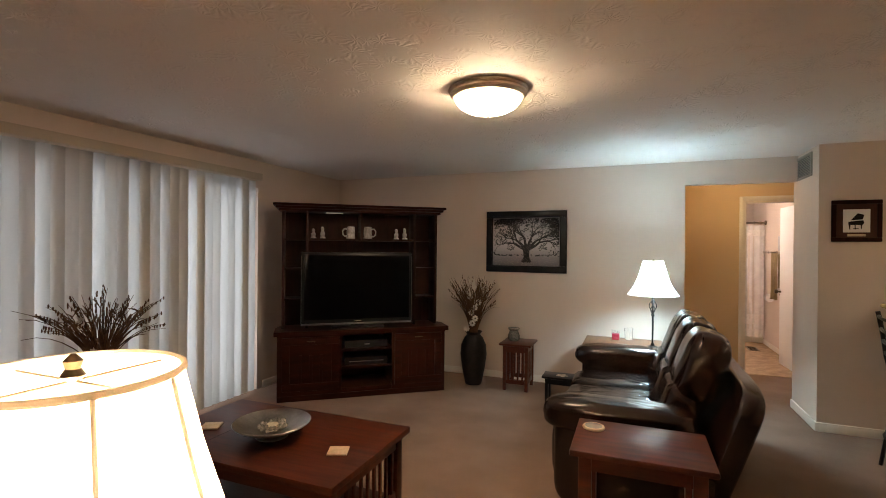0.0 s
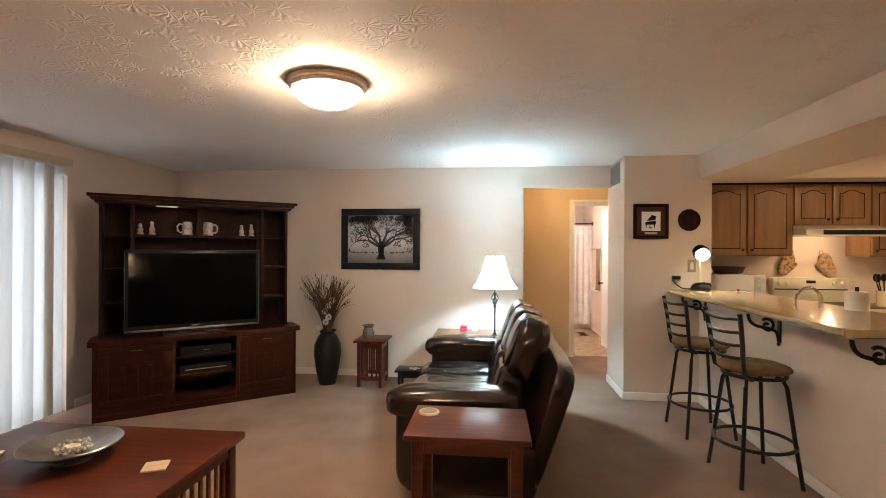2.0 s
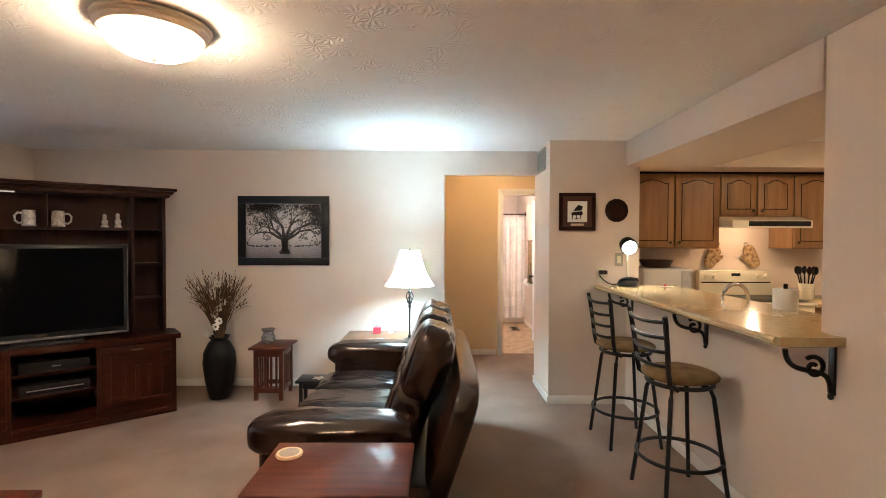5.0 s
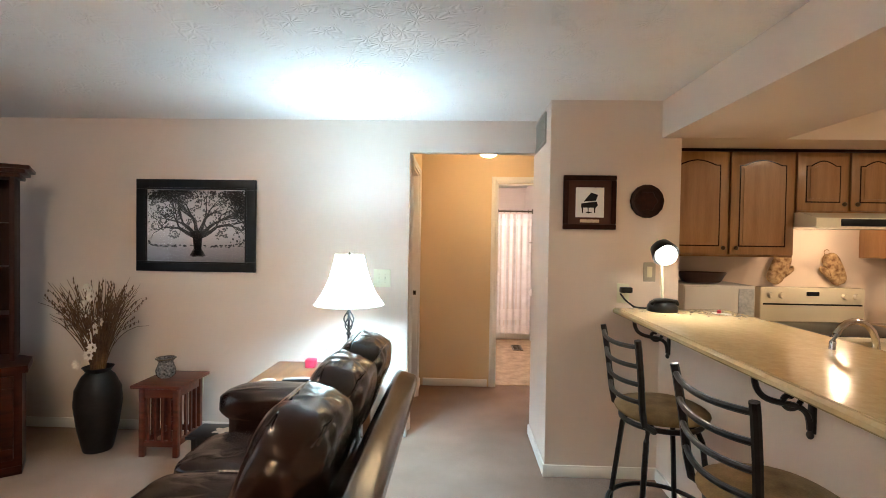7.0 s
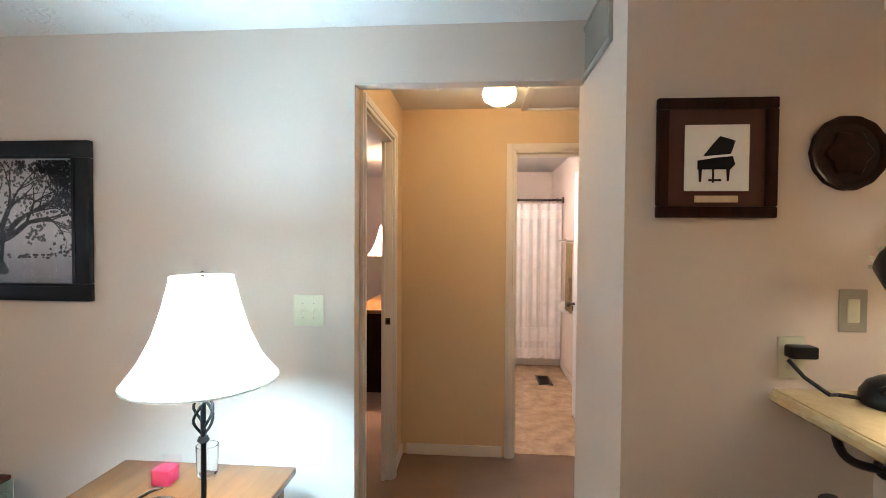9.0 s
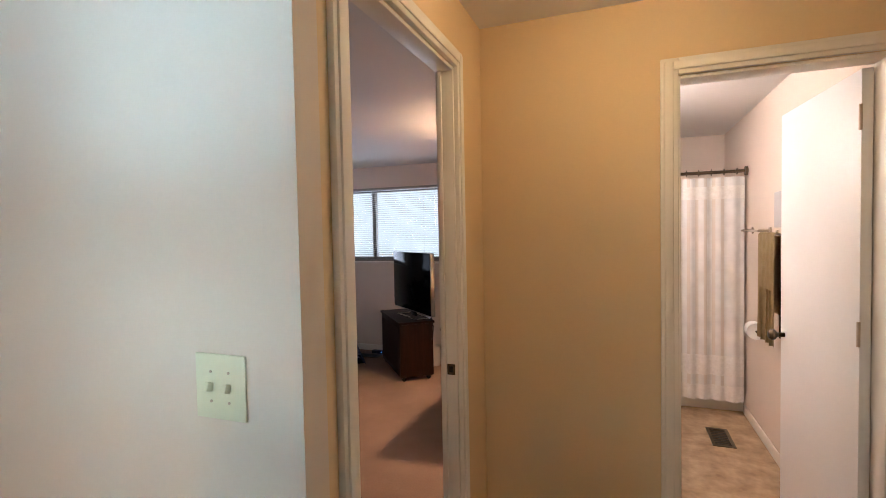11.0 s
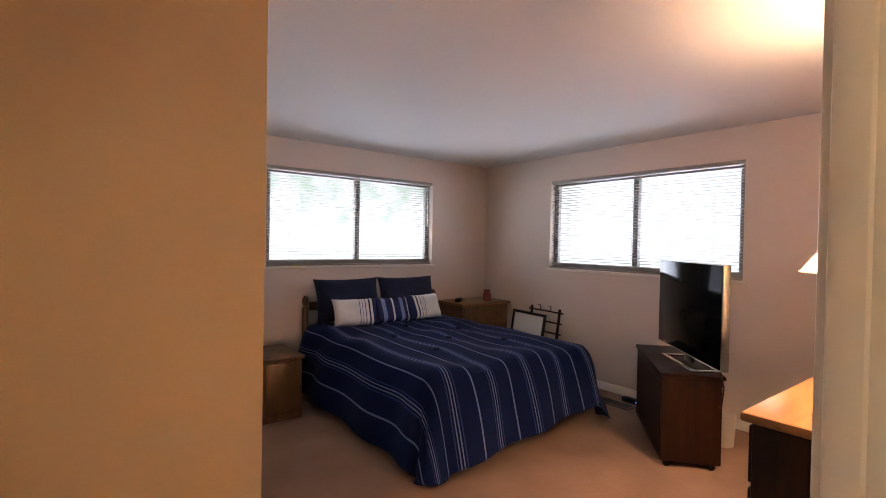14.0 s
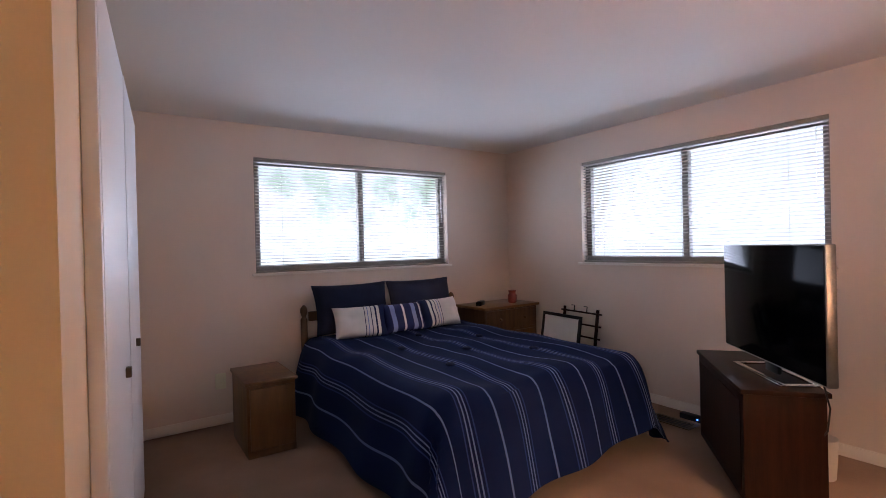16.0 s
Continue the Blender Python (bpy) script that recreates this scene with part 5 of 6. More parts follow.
def cabinet_door(parent, x0, x1, z0, z1, y, knob):
    """A raised-panel door with a cathedral arch; front faces -y."""
    d = part("door", boxes((x0, y - 0.02, z0, x1, y - 0.0005, z1), r=0.004), MAPLE, parent)
    w, a = x1 - x0, 0.055
    arch = [(x0 + a, z0 + a), (x1 - a, z0 + a), (x1 - a, z1 - a - 0.035)]
    for j in range(9):
        t = j / 8
        arch.append((x1 - a - 0.03 - (w - 2 * a - 0.06) * t, z1 - a - 0.035 + 0.035 * math.sin(math.pi * t)))
    arch.append((x0 + a, z1 - a - 0.035))
    # proud dark rim that paints the groove's shade, then the raised field
    for inset, y0, y1, mt in ((0.0, y - 0.0215, y - 0.0195, WALNUT), (0.008, y - 0.0225, y - 0.0195, MAPLE), (0.026, y - 0.028, y - 0.0195, MAPLE)):
        cx, cz = (x0 + x1) / 2, (z0 + z1) / 2
        sx, sz = 1 - 2 * inset / (w - 2 * a), 1 - 2 * inset / (z1 - z0 - 2 * a)
        bm = bmesh.new()
        f0 = [bm.verts.new((cx + (x - cx) * sx, y0, cz + (z - cz) * sz)) for x, z in arch]
        f1 = [bm.verts.new((cx + (x - cx) * sx, y1, cz + (z - cz) * sz)) for x, z in arch]
        n = len(arch)
        for i in range(n):
            bm.faces.new((f0[i], f0[(i + 1) % n], f1[(i + 1) % n], f1[i]))
        bm.faces.new(f0)
        part("panel", bm, mt, d)
    part("knob", cushion(bmesh.new(), (knob, y - 0.034, z0 + 0.045), (0.03, 0.026, 0.03), 2, 8), BRONZE, d)
    return d


def wall_cabinet(x0, x1, z0, z1, doors, label):
    c = thing("wall_cabinet", pose(0, 0, 0), label, "cabinet", "kitchen wall cabinets")
    part("body", boxes((x0, 4.87, z0, x1, 5.199, z1), r=0.002), MAPLE, c)
    w = (x1 - x0) / doors
    for k in range(doors):
        a, b = x0 + w * k + 0.008, x0 + w * (k + 1) - 0.008
        cabinet_door(c, a, b, z0 + 0.015, z1 - 0.02, 4.87, b - 0.035 if k == 0 and doors > 1 else a + 0.035)
    return c


wall_cabinet(2.40, 3.275, 1.395, 2.129, 2, "maple wall cabinet with two arched raised-panel doors")
wall_cabinet(3.276, 3.985, 1.70, 2.129, 2, "short maple wall cabinet with arched doors above the hood")
wall_cabinet(3.986, 4.40, 1.395, 2.129, 1, "maple wall cabinet with an arched door")
setting("trim_soffit", boxes((2.40, 4.845, 2.11, 4.45, 4.869, 2.129), r=0.003), WALNUT, "dark cabinet top trim")
hd = thing("range_hood", pose(3.27, 4.65, 1.60), "white range hood with black control strip above the stove", "range hood")
bm = bmesh.new()
prof = [(0.0, 0.0), (0.0, 0.058), (0.16, 0.10), (0.548, 0.10), (0.548, 0.0)]
lo = [bm.verts.new((0.0, y, z)) for y, z in prof]
hi = [bm.verts.new((0.74, y, z)) for y, z in prof]
for i in range(5):
    bm.faces.new((lo[i], lo[(i + 1) % 5], hi[(i + 1) % 5], hi[i]))
bm.faces.new(lo)
bm.faces.new(hi[::-1])
part("canopy", bm, BISQUE, hd)
part("control_strip", boxes((0.15, -0.005, 0.006, 0.72, -0.0005, 0.052), r=0.001), BLACK, hd)
part("lip", boxes((0, -0.004, -0.012, 0.74, 0.01, 0.001), r=0.003), BISQUE, hd)

rgob = thing("stove", pose(3.225, 4.53, 0.006), "bisque electric stove with rear control panel", "stove")
part("body", boxes((0, 0.03, 0, 0.75, 0.66, 0.885), r=0.005), BISQUE, rgob)
part("cooktop", boxes((-0.004, 0.0, 0.886, 0.754, 0.60, 0.912), r=0.006), BISQUE, rgob)
part("glass_top", boxes((0.03, 0.03, 0.9122, 0.72, 0.55, 0.9162), r=0.001), BLACK, rgob)
bp = part("control_panel", boxes((0.0, 0.585, 0.912, 0.75, 0.665, 1.165), r=0.012), BISQUE, rgob)
part("dark_line", boxes((0.02, 0.5835, 1.035, 0.73, 0.5849, 1.047)), BLACK, bp)
part("display", boxes((0.33, 0.5815, 1.105, 0.42, 0.5849, 1.135)), BLACK, bp)
for x in (0.07, 0.15, 0.60, 0.68):
    part("dial", rod(bmesh.new(), (x, 0.585, 1.105), (x, 0.562, 1.105), 0.022, 0.019, 16), BISQUE, bp)
part("oven_door", boxes((0.01, 0.005, 0.20, 0.74, 0.0295, 0.80), r=0.006), BISQUE, rgob)
part("door_handle", rod(bmesh.new(), (0.08, -0.02, 0.755), (0.67, -0.02, 0.755), 0.012), BISQUE, rgob)


def base_cabinet(x0, y0, x1, y1, label):
    c = thing("base_cabinet", pose(0, 0, 0), label, "cabinet", "kitchen base cabinets")
    part("body", boxes((x0, y0, 0.006, x1, y1, 0.87), r=0.003), MAPLE, c)
    return c


base_cabinet(2.392, 4.60, 3.215, 5.198, "maple base cabinet under the counter")
base_cabinet(3.99, 4.60, 4.9, 5.198, "maple base cabinet under the counter")
base_cabinet(2.392, 2.40, 2.98, 4.30, "maple base cabinet behind the bar")
solo("counter", boxes((2.385, 4.56, 0.871, 3.22, 5.199, 0.908), r=0.005), LAMINATE, "beige laminate counter with the microwave on it", "counter")
solo("counter", boxes((3.982, 4.56, 0.871, 4.92, 5.199, 0.908), r=0.005), LAMINATE, "beige laminate counter beside the stove", "counter")
sk = thing("sink_counter", pose(0, 0, 0), "beige laminate sink counter behind the bar", "counter")
part("slab", boxes((2.385, 2.39, 0.871, 3.01, 4.32, 0.908), r=0.005), LAMINATE, sk)
part("sink_rim", boxes((2.50, 3.2, 0.908, 2.95, 3.23, 0.916), (2.50, 3.87, 0.908, 2.95, 3.90, 0.916), (2.50, 3.23, 0.908, 2.53, 3.87, 0.916), (2.92, 3.23, 0.908, 2.95, 3.87, 0.916), r=0.003), CHROME, sk)
fc = thing("faucet", pose(2.47, 3.46, 0.908), "chrome gooseneck kitchen faucet", "faucet")
part("base", lathe(bmesh.new(), [(0.03, 0), (0.032, 0.01), (0.02, 0.03), (0.015, 0.05)], seg=20), CHROME, fc)
part("spout", tube(bmesh.new(), [(0, 0, 0.04), (0, 0, 0.16)] + [(0.10 - 0.10 * math.cos(a), 0.012 * a, 0.16 + 0.115 * math.sin(a)) for a in [0.3 * j for j in range(1, 11)]] + [(0.205, 0.04, 0.10)], 0.0125, 10), CHROME, fc)
part("lever", tube(bmesh.new(), [(0.0, 0.09, 0.0), (0.0, 0.09, 0.05), (0.05, 0.09, 0.075)], 0.008, 8), CHROME, fc)
pt = thing("paper_towel_roll", pose(2.60, 3.06, 0.908), "white paper towel roll on an upright holder", "paper towel")
part("roll", lathe(bmesh.new(), [(0.02, 0.012), (0.062, 0.012), (0.063, 0.285), (0.02, 0.286)], seg=32), PAPER, pt)
part("base", lathe(bmesh.new(), [(0.075, 0), (0.075, 0.01), (0.02, 0.011)], seg=24), BLACK, pt)
part("rod", rod(bmesh.new(), (0, 0, 0.01), (0, 0, 0.315), 0.011), BLACK, pt)
mo = thing("microwave_oven", pose(2.50, 4.76, 0.908), "white countertop microwave oven", "microwave")
part("case", boxes((0, 0, 0.012, 0.47, 0.38, 0.30), r=0.008), ENAMEL, mo)
part("door", boxes((0.005, -0.012, 0.02, 0.35, -0.0005, 0.29), r=0.004), ENAMEL, mo)
part("keypad", boxes((0.36, -0.008, 0.03, 0.46, -0.0005, 0.28), r=0.003), mat("keypad_pale", (0.42, 0.44, 0.46), (0.62, 0.62, 0.62), 60, 0.4), mo)
part("foot", boxes((0.02, 0.02, 0, 0.45, 0.36, 0.0118)), BLACK, mo)
bkt = thing("baking_dish", pose(2.70, 4.93, 1.208), "dark brown oval baking dish on the microwave", "dish")
part("dish", lathe(bmesh.new(), [(0.10, 0), (0.13, 0.01), (0.165, 0.07), (0.172, 0.075), (0.16, 0.07), (0.12, 0.014)], seg=40, cap=False), mat("brown_stoneware", (0.05, 0.018, 0.010), (0.03, 0.010, 0.006), 20, 0.35), bkt, at=Matrix.Diagonal((1, 0.62, 1, 1)))


def oven_mitt(x, tilt):
    m = thing("oven_mitt", pose(x, 5.17, 1.40, 0, tilt, 0), "quilted tan and brown oven mitt hanging on the wall", "oven mitt", "oven mitts")
    q = mat("quilted_cotton", (0.52, 0.37, 0.20), (0.15, 0.075, 0.03), 34, 0.95, bump=0.6, bump_scale=90, detail=1.0)
    part("palm", cushion(bmesh.new(), (0, 0, -0.10), (0.13, 0.045, 0.25), 3, 12), q, m)
    part("thumb", cushion(bmesh.new(), (0, 0, 0), (0.05, 0.04, 0.12), 2.6, 10), q, m, at=pose(0.065 if tilt > 0 else -0.065, 0, -0.10, 0, 25 if tilt > 0 else -25, 0))
    part("loop", tube(bmesh.new(), [(0.02 * math.cos(a), 0.005, 0.035 + 0.02 * math.sin(a)) for a in [0.6 * j for j in range(10)]], 0.003, 5), q, m)


oven_mitt(3.43, 24)
oven_mitt(3.75, -24)
ut = thing("utensil_crock", pose(4.12, 4.86, 0.908), "cream crock holding dark kitchen utensils", "crock")
part("crock", lathe(bmesh.new(), [(0.06, 0), (0.068, 0.01), (0.07, 0.15), (0.062, 0.155), (0.058, 0.02)], seg=28, cap=False), BISQUE, ut)
for k in range(6):
    a = k * 1.1
    part("utensil", cushion(rod(bmesh.new(), (0.02 * math.cos(a), 0.02 * math.sin(a), 0.02), (0.07 * math.cos(a), 0.07 * math.sin(a), 0.25), 0.006), (0.075 * math.cos(a), 0.075 * math.sin(a), 0.28), (0.05, 0.02, 0.08), 2.2, 8), BLACK if k % 2 else WALNUT, ut)


# ---- bathroom ----
tub = thing("bathtub", pose(0.60, 8.70, 0.006), "white bathtub behind the shower curtain", "bathtub")
part("apron", boxes((0.0, 0.0, 0, 1.495, 0.06, 0.40), r=0.012), ENAMEL, tub)
part("rim", boxes((0.0, 0.061, 0.34, 1.495, 0.14, 0.40), (0.0, 0.71, 0.34, 1.495, 0.79, 0.40), r=0.012), ENAMEL, tub)
part("basin", boxes((0.0, 0.061, 0, 1.495, 0.79, 0.10)), ENAMEL, tub)
cr = thing("curtain_rod", pose(0.595, 8.62, 1.92), "bronze shower curtain rod with round end flange", "curtain rod")
part("rod", rod(bmesh.new(), (0, 0, 0), (1.50, 0, 0), 0.0125), BRONZE, cr)
part("flange", rod(bmesh.new(), (1.485, 0, 0), (1.503, 0, 0), 0.035, seg=20), BRONZE, cr)
cu = thing("shower_curtain", pose(1.02, 8.62, 0.11), "white seashell-striped shower curtain hanging on a rod", "curtain")


def drape(z0, z1, amp=0.013):
    bm = bmesh.new()
    cols = []
    for i in range(121):
        x = 1.06 * i / 120
        y = amp * math.sin(x * 62) + 0.010 * math.sin(x * 23 + 1)
        cols.append([bm.verts.new((x, y * (0.5 + 0.5 * (1 - z / 1.8)) , z)) for z in (z0, (z0 + z1) / 2, z1)])
    for a, b in zip(cols, cols[1:]):
        for k in range(2):
            bm.faces.new((a[k], b[k], b[k + 1], a[k + 1]))
    return bm


part("cloth", drape(0.12, 1.77), CURTAIN, cu)
for z0, z1 in ((0.0, 0.12), (0.20, 0.36), (1.60, 1.70)):
    part("band", moved(drape(z0, z1), pose(0, -0.004, 0)), LACE, cu, "pale patterned band")
for i in range(12):
    part("ring", tube(bmesh.new(), [(0.04 + 0.088 * i, 0.018 * math.cos(a), 1.81 + 0.025 * math.sin(a)) for a in [0.57 * j for j in range(11)]], 0.0025, 5, closed=True), BRONZE, cu)
MR = Matrix(((0, -1, 0, 2.10), (1, 0, 0, 0), (0, 0, 1, 0), (0, 0, 0, 1)))


def towel_bar(y0, y1, z, label):
    b = thing("towel_bar", Matrix.Translation((2.10, y0, z)), label, "towel bar")
    part("bar", rod(bmesh.new(), (-0.07, 0, 0), (-0.07, y1 - y0, 0), 0.008), NICKEL, b)
    for y in (0.0, y1 - y0):
        part("post", rod(rod(bmesh.new(), (0, y, 0), (-0.075, y, 0), 0.009), (-0.001, y, 0), (-0.012, y, 0), 0.024, seg=16), NICKEL, b)
    return b


towel_bar(7.25, 7.85, 1.44, "brushed metal towel bar on the bathroom wall")
towel_bar(8.0, 8.45, 1.46, "short brushed metal towel bar near the tub")


def towel(name, y0, y1, z0, z1, off, material, label):
    bm = bmesh.new()
    cols = []
    for i in range(25):
        y = y0 + (y1 - y0) * i / 24
        w = 0.010 * math.sin(i * 1.1) + 0.004 * math.sin(i * 2.7)
        cols.append([bm.verts.new((2.03 - off - 0.012 + w, y + 0.02 * math.sin(i), z0)), bm.verts.new((2.03 - off - 0.014 + 0.5 * w, y, (z0 + z1) / 2)), bm.verts.new((2.03 - off - 0.010, y, z1)), bm.verts.new((2.03 - off, y, z1 + 0.012)), bm.verts.new((2.042 + off, y, z1 - 0.005)), bm.verts.new((2.046 + off, y, z0 + 0.15))])
    for a, b in zip(cols, cols[1:]):
        for k in range(5):
            bm.faces.new((a[k], b[k], b[k + 1], a[k + 1]))
    bmesh.ops.solidify(bm, geom=bm.faces, thickness=0.006)
    return solo(name, bm, material, label, "towel")


towel("bath_towel", 7.28, 7.50, 0.86, 1.44, 0.0, BROWNTOWEL, "dark brown bath towel folded over the bar")
towel("bath_towel", 7.50, 7.84, 0.80, 1.44, 0.03, TOWEL, "tan bath towel folded over the bar")
tp = thing("toilet_paper_holder", Matrix.Translation((2.10, 8.10, 0.78)), "bronze holder with a white toilet paper roll", "toilet paper")
part("arm", tube(bmesh.new(), [(-0.001, -0.08, 0), (-0.06, -0.08, 0), (-0.065, -0.07, 0), (-0.065, 0.075, 0)], 0.008, 8), BRONZE, tp)
part("rosette", rod(bmesh.new(), (-0.001, -0.08, 0), (-0.012, -0.08, 0), 0.026, seg=16), BRONZE, tp)
part("roll", moved(lathe(bmesh.new(), [(0.02, -0.05), (0.055, -0.05), (0.056, 0.05), (0.02, 0.05)], seg=28), pose(-0.065, 0.02, 0, 90, 0, 0)), PAPER, tp)
mc = thing("wall_cabinet", Matrix.Translation((2.10, 7.05, 1.40)), "small grey wall cabinet beyond the bathroom door", "cabinet")
part("body", boxes((-0.10, 0.18, 0.08, -0.001, 0.50, 0.28), r=0.004), mat("grey_cabinet", (0.42, 0.40, 0.40), (0.36, 0.34, 0.34), 5, 0.5), mc)


# ---- bedroom ----
def bed():
    b = thing("bed", pose(0, 0, 0), "double bed made up with navy striped comforter", "bed")
    part("box_spring", boxes((-3.66, 7.42, 0.14, -1.70, 8.80, 0.34), r=0.03), mat("pale_ticking", (0.55, 0.50, 0.46), (0.48, 0.44, 0.4), 20, 0.9), b)
    part("mattress", boxes((-3.66, 7.40, 0.341, -1.69, 8.82, 0.56), r=0.05), PAPER, b)
    for x in (-3.5, -1.80):
        for y in (7.50, 8.72):
            part("leg", rod(bmesh.new(), (x, y, 0), (x, y, 0.14), 0.025), BLACK, b)
    hb = part("headboard", boxes((-3.735, 7.36, 0.20, -3.695, 8.86, 0.50), (-3.735, 7.40, 0.72, -3.70, 8.82, 0.80), r=0.008), PINE, b, "pine headboard")
    for y in (7.36, 8.86):
        part("post", lathe(bmesh.new(), [(0.028, 0.0), (0.028, 0.74), (0.016, 0.76), (0.03, 0.80), (0.028, 0.83), (0.012, 0.855), (0.001, 0.86)], -3.715, y, 16), PINE, hb)
    # comforter: a cloth laid over the mattress, hanging at the sides and the foot
    hw, x_head, x_foot, top, edge = 0.70, -3.60, -1.72, 0.60, 0.60
    bm = bmesh.new()
    uvl = bm.loops.layers.uv.new("UVMap")
    na, nb = 110, 110
    rows = []
    for i in range(na + 1):
        s = -(hw + edge) + 2 * (hw + edge) * i / na
        row = []
        for j in range(nb + 1):
            q = (x_foot - x_head + edge - 0.05 - 0.05 * s / hw) * j / nb
            da, db = max(abs(s) - hw, 0.0), max(q - (x_foot - x_head), 0.0)
            drop = min(math.hypot(da, db), 0.66)
            soft = drop - 0.12 * (1 - math.exp(-drop / 0.12)) if drop else 0.0
            ang = math.atan2(db, da) if drop else 0.0
            wave = 0.020 * math.sin((q if da > db else s) * 11 + 1.2 * math.sin(q * 3)) * min(drop / 0.4, 1.0)
            out = 0.11 * (1 - math.exp(-drop / 0.10)) + 0.30 * soft * (1.0 if db > da * 0.6 else 0.75) + wave
            y = 8.11 + max(min(s, hw), -hw) + math.copysign(out * math.cos(ang) if da else 0.0, s)
            x = x_head + min(q, x_foot - x_head) + (out * math.sin(ang) if db else 0.0)
            puff = 0.016 * noise.noise(Vector((x * 3.2, y * 3.2, 0.3))) + 0.012 * math.sin(q * 7.2 + 0.6) * math.sin(s * 8.0 + 0.9)
            z = top - soft - 0.25 * soft * soft + puff * (1 if drop < 0.1 else 0.3)
            row.append((bm.verts.new((x, y, max(z, 0.022))), s, q))
        rows.append(row)
    for r0, r1 in zip(rows, rows[1:]):
        for j in range(nb):
            cs = (r0[j], r1[j], r1[j + 1], r0[j + 1])
            f = bm.faces.new([c[0] for c in cs])
            for lp, c in zip(f.loops, cs):
                lp[uvl].uv = (c[1], c[2])
    bands = []
    c = -1.16
    k = 0
    pale, mid = (0.14, 0.165, 0.29), (0.025, 0.04, 0.14)
    while c < 1.2:
        if k % 2 == 0:
            bands.append((c, c + 0.012, pale))
        else:
            for t in range(4):
                bands.append((c + t * 0.022, c + t * 0.022 + 0.008, pale if t in (1, 2) else mid))
        c += 0.135 if k % 2 == 0 else 0.20
        k += 1
    part("comforter", bm, stripes("striped_comforter", (0.0012, 0.0072, 0.044), bands, 0, uv=True, fine=160), b, "navy comforter with pale stripes")
    for x, y in ((-2.15, 7.75), (-2.15, 8.45), (-2.75, 7.75), (-2.75, 8.45), (-2.45, 8.1), (-3.1, 8.1)):
        part("tuft", cushion(bmesh.new(), (x, y, 0.605), (0.07, 0.05, 0.022), 2.2, 8), NAVYCLOTH, b)
    return b


bed()


def pillow(m, w, h, t, material, label, group):
    bm = bmesh.new()
    n = 20
    for side in (1, -1):
        g = []
        for i in range(n + 1):
            row = []
            for j in range(n + 1):
                u, v = 2 * i / n - 1, 2 * j / n - 1
                pinch = 1 - 0.07 * (1 - abs(v) ** 2) * abs(u) ** 3
                pinch2 = 1 - 0.07 * (1 - abs(u) ** 2) * abs(v) ** 3
                th = t / 2 * max((1 - u ** 4) * (1 - v ** 4), 0) ** 0.5
                row.append(bm.verts.new((w / 2 * u * pinch, side * th * (1 + 0.12 * noise.noise(Vector((u * 2, v * 2, w + h)))), h / 2 + h / 2 * v * pinch2)))
            g.append(row)
        for a, b in zip(g, g[1:]):
            for k in range(n):
                bm.faces.new((a[k], b[k], b[k + 1], a[k + 1]))
    bmesh.ops.remove_doubles(bm, verts=bm.verts, dist=1e-4)
    return solo("pillow", bm, material, label, "pillow", m, group)


# the pillows face the foot of the bed: local x runs along the headboard
for y in (7.73, 8.41):
    pillow(pose(-3.50, y, 0.62, -16, 0, 90), 0.68, 0.42, 0.17, NAVYCLOTH, "navy pillow sham leaning on the headboard", "shams")
WSTRIPE = stripes("white_striped_cloth", CREAM, [(0.02, 0.026, NAVY), (0.045, 0.052, SKY), (0.075, 0.082, NAVY), (0.11, 0.125, NAVY), (0.15, 0.235, NAVY)], 0)
WSTRIPE2 = stripes("white_striped_cloth_turned", CREAM, [(-0.235, -0.15, NAVY), (-0.125, -0.11, NAVY), (-0.082, -0.075, NAVY), (-0.052, -0.045, SKY), (-0.026, -0.02, NAVY)], 0)
NSTRIPE = stripes("navy_striped_cloth", (0.014, 0.022, 0.085), [(-0.13, -0.09, SKY), (-0.02, 0.0, CREAM), (0.07, 0.11, SKY), (0.15, 0.165, CREAM)], 0)
pillow(pose(-3.30, 7.70, 0.60, -24, 0, 82), 0.44, 0.27, 0.13, WSTRIPE, "white accent pillow with navy stripes", "accent pillows")
pillow(pose(-3.31, 8.10, 0.60, -26, 0, 90), 0.42, 0.26, 0.13, NSTRIPE, "navy accent pillow with pale stripes", "accent pillows")
pillow(pose(-3.33, 8.50, 0.60, -24, 0, 97), 0.44, 0.27, 0.13, WSTRIPE2, "white accent pillow with navy stripes", "accent pillows")

nt1 = thing("nightstand", pose(-3.45, 6.735, 0), "plain dark pine box nightstand beside the bed", "nightstand")
part("body", boxes((0.01, 0.012, 0.0, 0.48, 0.318, 0.466), r=0.004), PINE, nt1)
part("top", boxes((0.0, 0.0, 0.4665, 0.505, 0.33, 0.488), r=0.004), PINE, nt1)
part("door", boxes((0.4805, 0.03, 0.05, 0.494, 0.30, 0.44), r=0.003), PINE, nt1)
part("plinth", boxes((0.4805, 0.014, 0.0, 0.490, 0.316, 0.045), r=0.003), PINE, nt1)
ns2 = thing("chest_of_drawers", pose(-3.735, 8.95, 0), "low pine chest of drawers in the bedroom corner", "chest of drawers")
part("body", boxes((0.0, 0.0, 0.0, 0.44, 0.68, 0.70), r=0.004), PINE, ns2)
part("top", boxes((0.0, -0.02, 0.70, 0.47, 0.70, 0.725), r=0.004), OAKTOP, ns2)
for z in (0.08, 0.29, 0.50):
    d = part("drawer", boxes((0.4405, 0.02, z, 0.455, 0.66, z + 0.185), r=0.004), PINE, ns2)
    for y in (0.18, 0.50):
        part("knob", cushion(bmesh.new(), (0.466, y, z + 0.095), (0.024, 0.028, 0.028), 2, 8), PINE, d)
